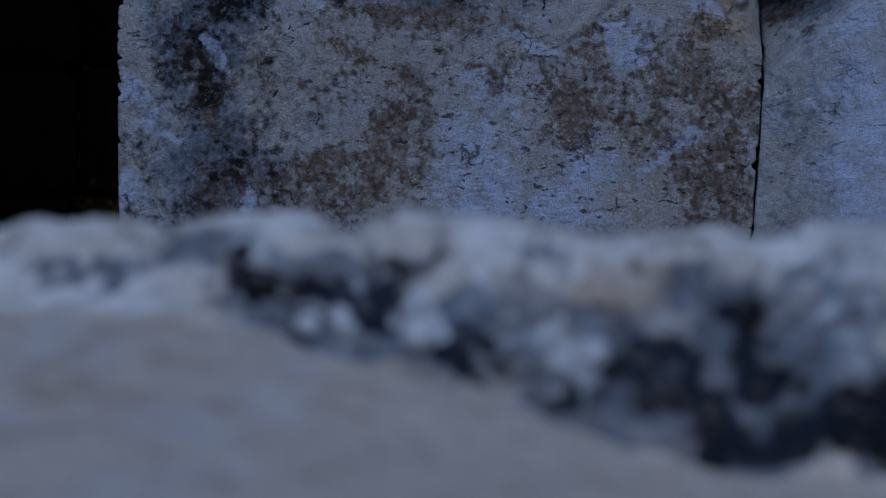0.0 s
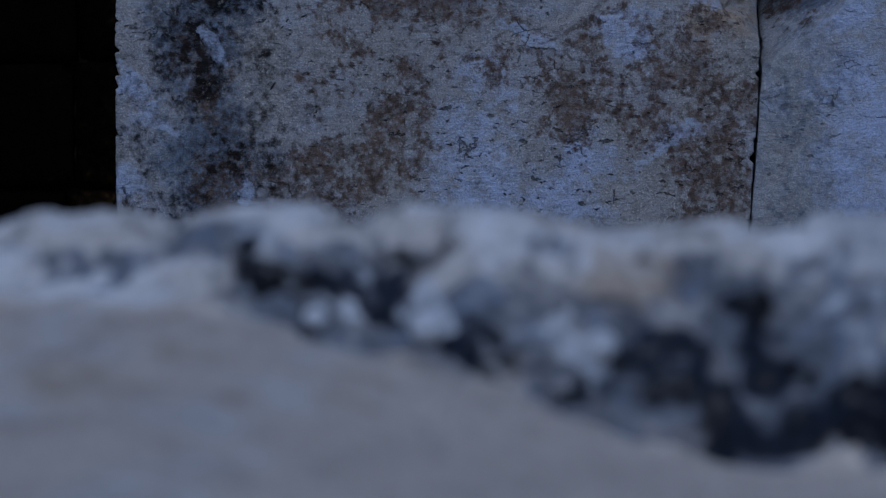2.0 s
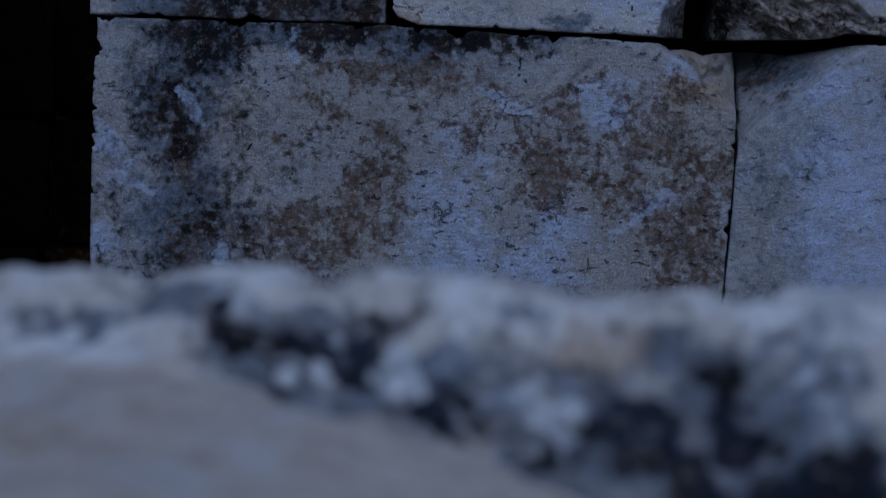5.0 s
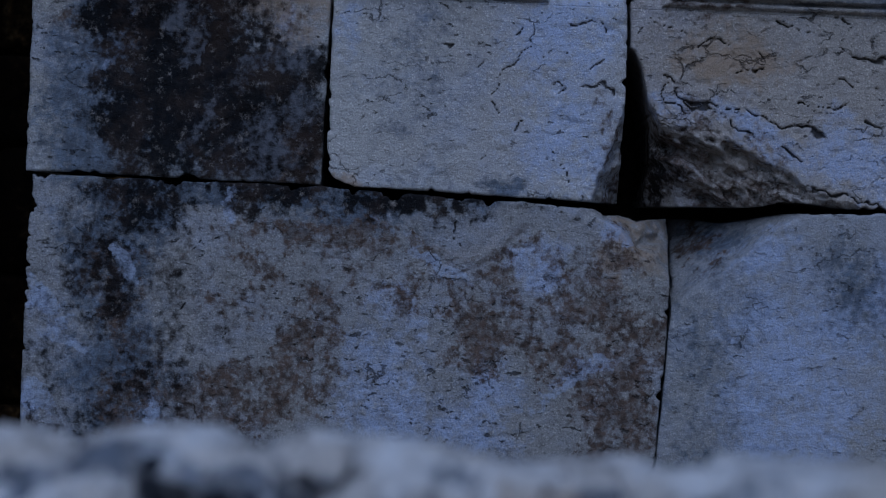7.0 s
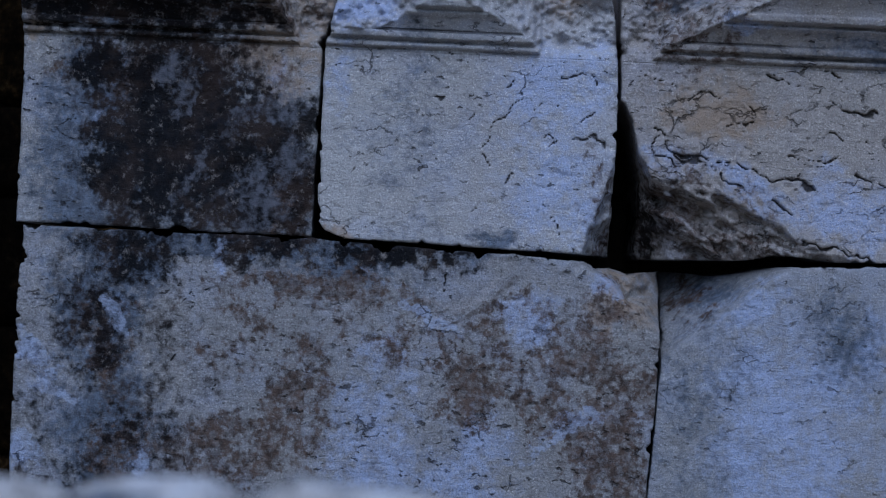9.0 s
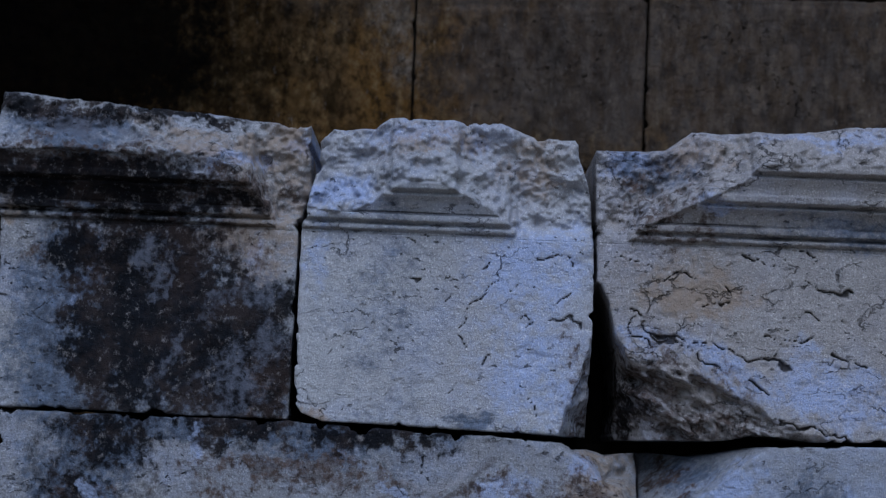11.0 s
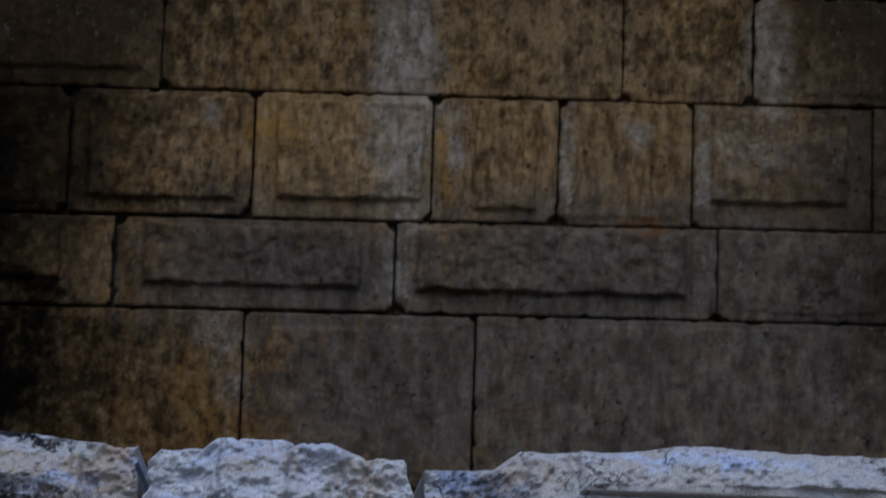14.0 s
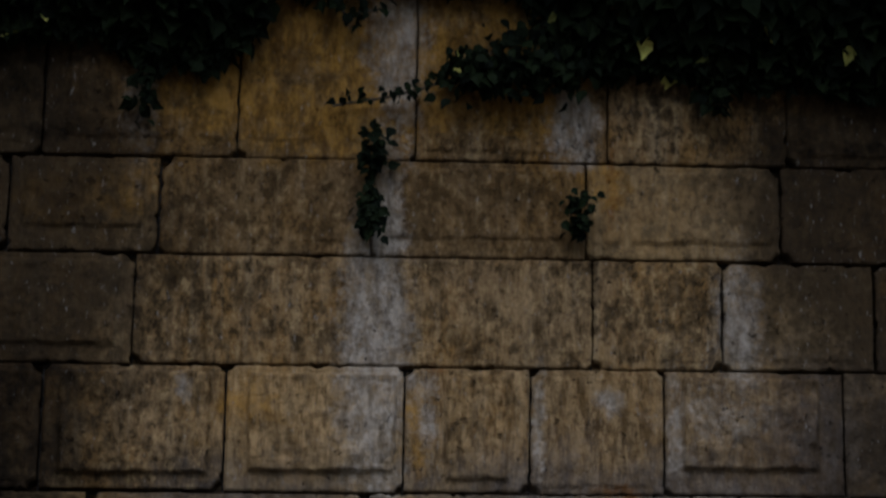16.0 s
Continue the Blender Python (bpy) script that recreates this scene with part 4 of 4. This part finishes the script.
def boss_face(x0, x1, z0, z1, m, seed):
    ml, mr, mb, mt, out = m
    lump = 0.3 if z0 < 3.0 else 0.4 if 3.7 < z0 < 3.8 else 0.8 if z0 < 3.7 else 0.45
    chip = random.Random(seed)
    corners = [(cx, cz, chip.uniform(0.02, 0.05) if chip.random() < 0.6 else 0.003) for cx in (x0, x1) for cz in (z0, z1)]

    def depth(X, Z):
        zz = Z - SLOPE * (X - 0.4)
        wob = 0.02 * fbm(X * 11, Z * 11, seed)
        e = np.minimum(np.minimum(X - x0 - ml, x1 - mr - X), np.minimum(zz - z0 - mb, z1 - mt - zz)) + wob
        k = smooth(-0.004, 0.012, e)
        worn = sum(0.15 * smooth(r, 0.35 * r, np.hypot(X - cx, zz - cz) + 0.5 * wob) for cx, cz, r in corners)
        return -worn + 0.014 * fbm(X * 7, Z * 7, seed + 1, 5) + lump * (0.026 * fbm(X * 19, Z * 17, seed + 4, 5) - 0.014 * smooth(0.08, 0.24, fbm(X * 14, Z * 13, seed + 6, 4))) * (0.12 + 0.88 * k) + k * (1.25 * out * (0.8 + 0.9 * fbm(X * 4, Z * 5, seed + 2)) + (0.012 + 0.7 * out) * fbm(X * 15, Z * 15, seed + 3, 5))
    return depth


def ashlar_stone(course, x0, x1, z0, z1, seed, res):
    m = DRAFT.get((course, x0)) or (rnd.uniform(0.03, 0.09), rnd.uniform(0.03, 0.09), rnd.uniform(0.03, 0.08), rnd.uniform(0.02, 0.04), rnd.uniform(0.003, 0.014))
    g = rnd.choice((0.0015, 0.003, 0.005, 0.0065))
    proud = rnd.uniform(-0.006, 0.006)
    face = boss_face(x0, x1, z0, z1, m, seed)
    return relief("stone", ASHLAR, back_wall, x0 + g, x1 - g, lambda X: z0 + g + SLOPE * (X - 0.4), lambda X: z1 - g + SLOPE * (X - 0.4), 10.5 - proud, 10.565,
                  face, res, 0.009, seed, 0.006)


for c in range(len(BEDS) - 1):
    joints = list(JOINTS.get(c, []))
    if not joints:
        joints = [-1.9 + rnd.uniform(-0.2, 0.2)]
        while joints[-1] < 2.0:
            joints.append(joints[-1] + rnd.uniform(0.6, 1.05))
    while joints[0] > -3.0:
        joints.insert(0, joints[0] - rnd.uniform(0.6, 1.0))
    while joints[-1] < 4.0:
        joints.append(joints[-1] + rnd.uniform(0.6, 1.05))
    for i in range(len(joints) - 1):
        near = c >= 6 and joints[i + 1] > -1.9 and joints[i] < 2.7
        ashlar_stone(c, joints[i], joints[i + 1], BEDS[c], BEDS[c + 1], 200 + c * 17 + i * 5, 0.0075 if near else 0.04)

# ---------------------------------------------------------------- ivy and plants in the joints
LEAF = leaf_material()
STEM = plain_stone("ivy_stem_bark", (0.03, 0.022, 0.014), (0.06, 0.045, 0.03), 30)


class Leaves:
    """Many small bent leaves in one mesh."""

    def __init__(self):
        self.v, self.f = [], []

    def add(self, p, size, r, long=1.0):
        turn = Euler((r.gauss(radians(75), 0.45), r.gauss(0, 0.5), r.uniform(-1.2, 1.2))).to_matrix() @ Euler((0, 0, r.gauss(math.pi, 0.7))).to_matrix()
        b = len(self.v)
        shape = [(0, 0, 0), (-0.3, 0.12, 0.05), (-0.42, 0.42, 0.09), (-0.2, 0.75, 0.03), (0, 1.05 * long, -0.12), (0.2, 0.75, 0.03), (0.42, 0.42, 0.09), (0.3, 0.12, 0.05), (0, 0.45, -0.02)]
        for q in shape:
            self.v.append(tuple(Vector(p) + turn @ (Vector(q) * size)))
        for i in range(8):
            self.f.append((b + 8, b + i, b + (i + 1) % 8))

    def done(self, name, parent, label=""):
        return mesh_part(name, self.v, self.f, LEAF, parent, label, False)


def stem(name, points, radius, parent):
    cu = bpy.data.curves.new(name, "CURVE")
    cu.dimensions, cu.bevel_depth, cu.bevel_resolution = "3D", radius, 1
    s = cu.splines.new("POLY")
    s.points.add(len(points) - 1)
    for q, p in zip(s.points, points):
        q.co = (*p, 1)
    me = bpy.data.meshes.new_from_object(bpy.data.objects.new(name, cu))
    me.materials.append(STEM)
    ob = new(name, me)
    ob.parent = parent
    ob.matrix_parent_inverse = Matrix.Translation(-parent.location)
    return ob


def ivy(points, spread, count, size, label, seed, name="ivy"):
    r = random.Random(seed)
    top = points[0]
    plant = rooted(name, *top, label, "ivy" if name == "ivy" else "plant")
    stem("stem", points, 0.006, plant)
    lv = Leaves()
    for _ in range(count):
        s = r.random() * (len(points) - 1)
        i = int(s)
        a, b = Vector(points[i]), Vector(points[i + 1])
        p = a.lerp(b, s - i)
        k = spread[0] + (spread[1] - spread[0]) * s / (len(points) - 1)
        p += Vector((r.gauss(0, k), -abs(r.gauss(0.03, k * 0.6)) - 0.02, r.gauss(0, k * 0.8)))
        p.y = min(p.y, 10.46)
        lv.add(p, size * r.uniform(0.6, 1.25), r)
    lv.done("leaves", plant)
    return plant


def thicket(x0, x1, lower, seed, count, label):
    """Dense ivy hanging over the wall's head, with a ragged lower edge."""
    r = random.Random(seed)
    plant = rooted("ivy", (x0 + x1) / 2, 10.45, 6.4, label, "ivy")
    for _ in range(7):
        x = r.uniform(x0, x1)
        stem("stem", [(x, 10.45, 6.5), (x + r.uniform(-0.1, 0.1), 10.4, 6.1), (x + r.uniform(-0.2, 0.2), 10.42, float(np.interp(x, *lower)) + 0.08)], 0.012, plant)
    lv = Leaves()
    for _ in range(count):
        x = r.uniform(x0, x1)
        base = float(np.interp(x, *lower)) + 0.09 * float(fbm(np.array([x * 5]), np.array([seed * 1.0]), 3)[0])
        z = base + (6.65 - base) * r.random() ** 1.7
        # upper leaves, out of view, bulge forward to shade the wall below
        bulge = 0.06 + 1.1 * min(1.0, max(0.0, z - base) / 0.9)
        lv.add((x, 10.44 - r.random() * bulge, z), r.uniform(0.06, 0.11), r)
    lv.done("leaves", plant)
    return plant


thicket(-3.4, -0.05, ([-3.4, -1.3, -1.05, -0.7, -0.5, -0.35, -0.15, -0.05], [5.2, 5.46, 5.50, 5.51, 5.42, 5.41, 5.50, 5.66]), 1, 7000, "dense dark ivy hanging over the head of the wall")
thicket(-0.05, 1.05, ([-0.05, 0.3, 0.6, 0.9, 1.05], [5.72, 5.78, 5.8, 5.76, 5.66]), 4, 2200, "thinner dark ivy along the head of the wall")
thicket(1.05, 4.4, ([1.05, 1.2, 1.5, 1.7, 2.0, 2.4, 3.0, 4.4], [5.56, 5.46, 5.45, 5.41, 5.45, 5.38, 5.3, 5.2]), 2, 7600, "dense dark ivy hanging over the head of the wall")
ivy([(-0.5, 10.44, 5.5), (-0.52, 10.44, 5.34), (-0.56, 10.45, 5.15)], (0.04, 0.025), 60, 0.055, "short trailing ivy strand with dark leaves", 11)
ivy([(-0.3, 10.44, 5.5), (-0.29, 10.44, 5.38)], (0.05, 0.03), 40, 0.055, "short trailing ivy strand with dark leaves", 12)
ivy([(0.15, 10.44, 5.7), (0.25, 10.44, 5.62), (0.4, 10.44, 5.66)], (0.05, 0.04), 26, 0.05, "sparse ivy sprig on ochre stone", 13)
ivy([(1.0, 10.44, 5.6), (0.85, 10.44, 5.5), (0.7, 10.44, 5.42), (0.58, 10.45, 5.34), (0.42, 10.45, 5.29), (0.2, 10.46, 5.25)], (0.05, 0.015), 75, 0.045, "thin ivy strand creeping across the joint", 14)
ivy([(1.15, 10.42, 5.52), (0.98, 10.42, 5.42), (0.85, 10.43, 5.37), (0.68, 10.43, 5.40)], (0.09, 0.05), 420, 0.055, "bushy dark ivy clump on the wall", 15)
ivy([(1.1, 10.42, 5.5), (1.1, 10.43, 5.4)], (0.07, 0.06), 120, 0.055, "bushy dark ivy clump on the wall", 16)
ivy([(1.65, 10.42, 5.5), (1.68, 10.43, 5.4), (1.72, 10.44, 5.28)], (0.05, 0.03), 70, 0.06, "trailing ivy strand with dark leaves", 17)
ivy([(0.365, 10.49, 5.0), (0.365, 10.46, 5.06), (0.375, 10.44, 5.13)], (0.022, 0.03), 80, 0.045, "small weed rooted in a wall joint", 18, "wall_plant")
ivy([(0.36, 10.49, 4.92), (0.35, 10.46, 4.8), (0.345, 10.44, 4.73)], (0.012, 0.034), 120, 0.045, "small weed rooted in a wall joint", 19, "wall_plant")
ivy([(1.16, 10.49, 4.76), (1.165, 10.45, 4.82), (1.165, 10.44, 4.88)], (0.02, 0.03), 110, 0.04, "small tufted weed growing from a hole", 20, "wall_plant")
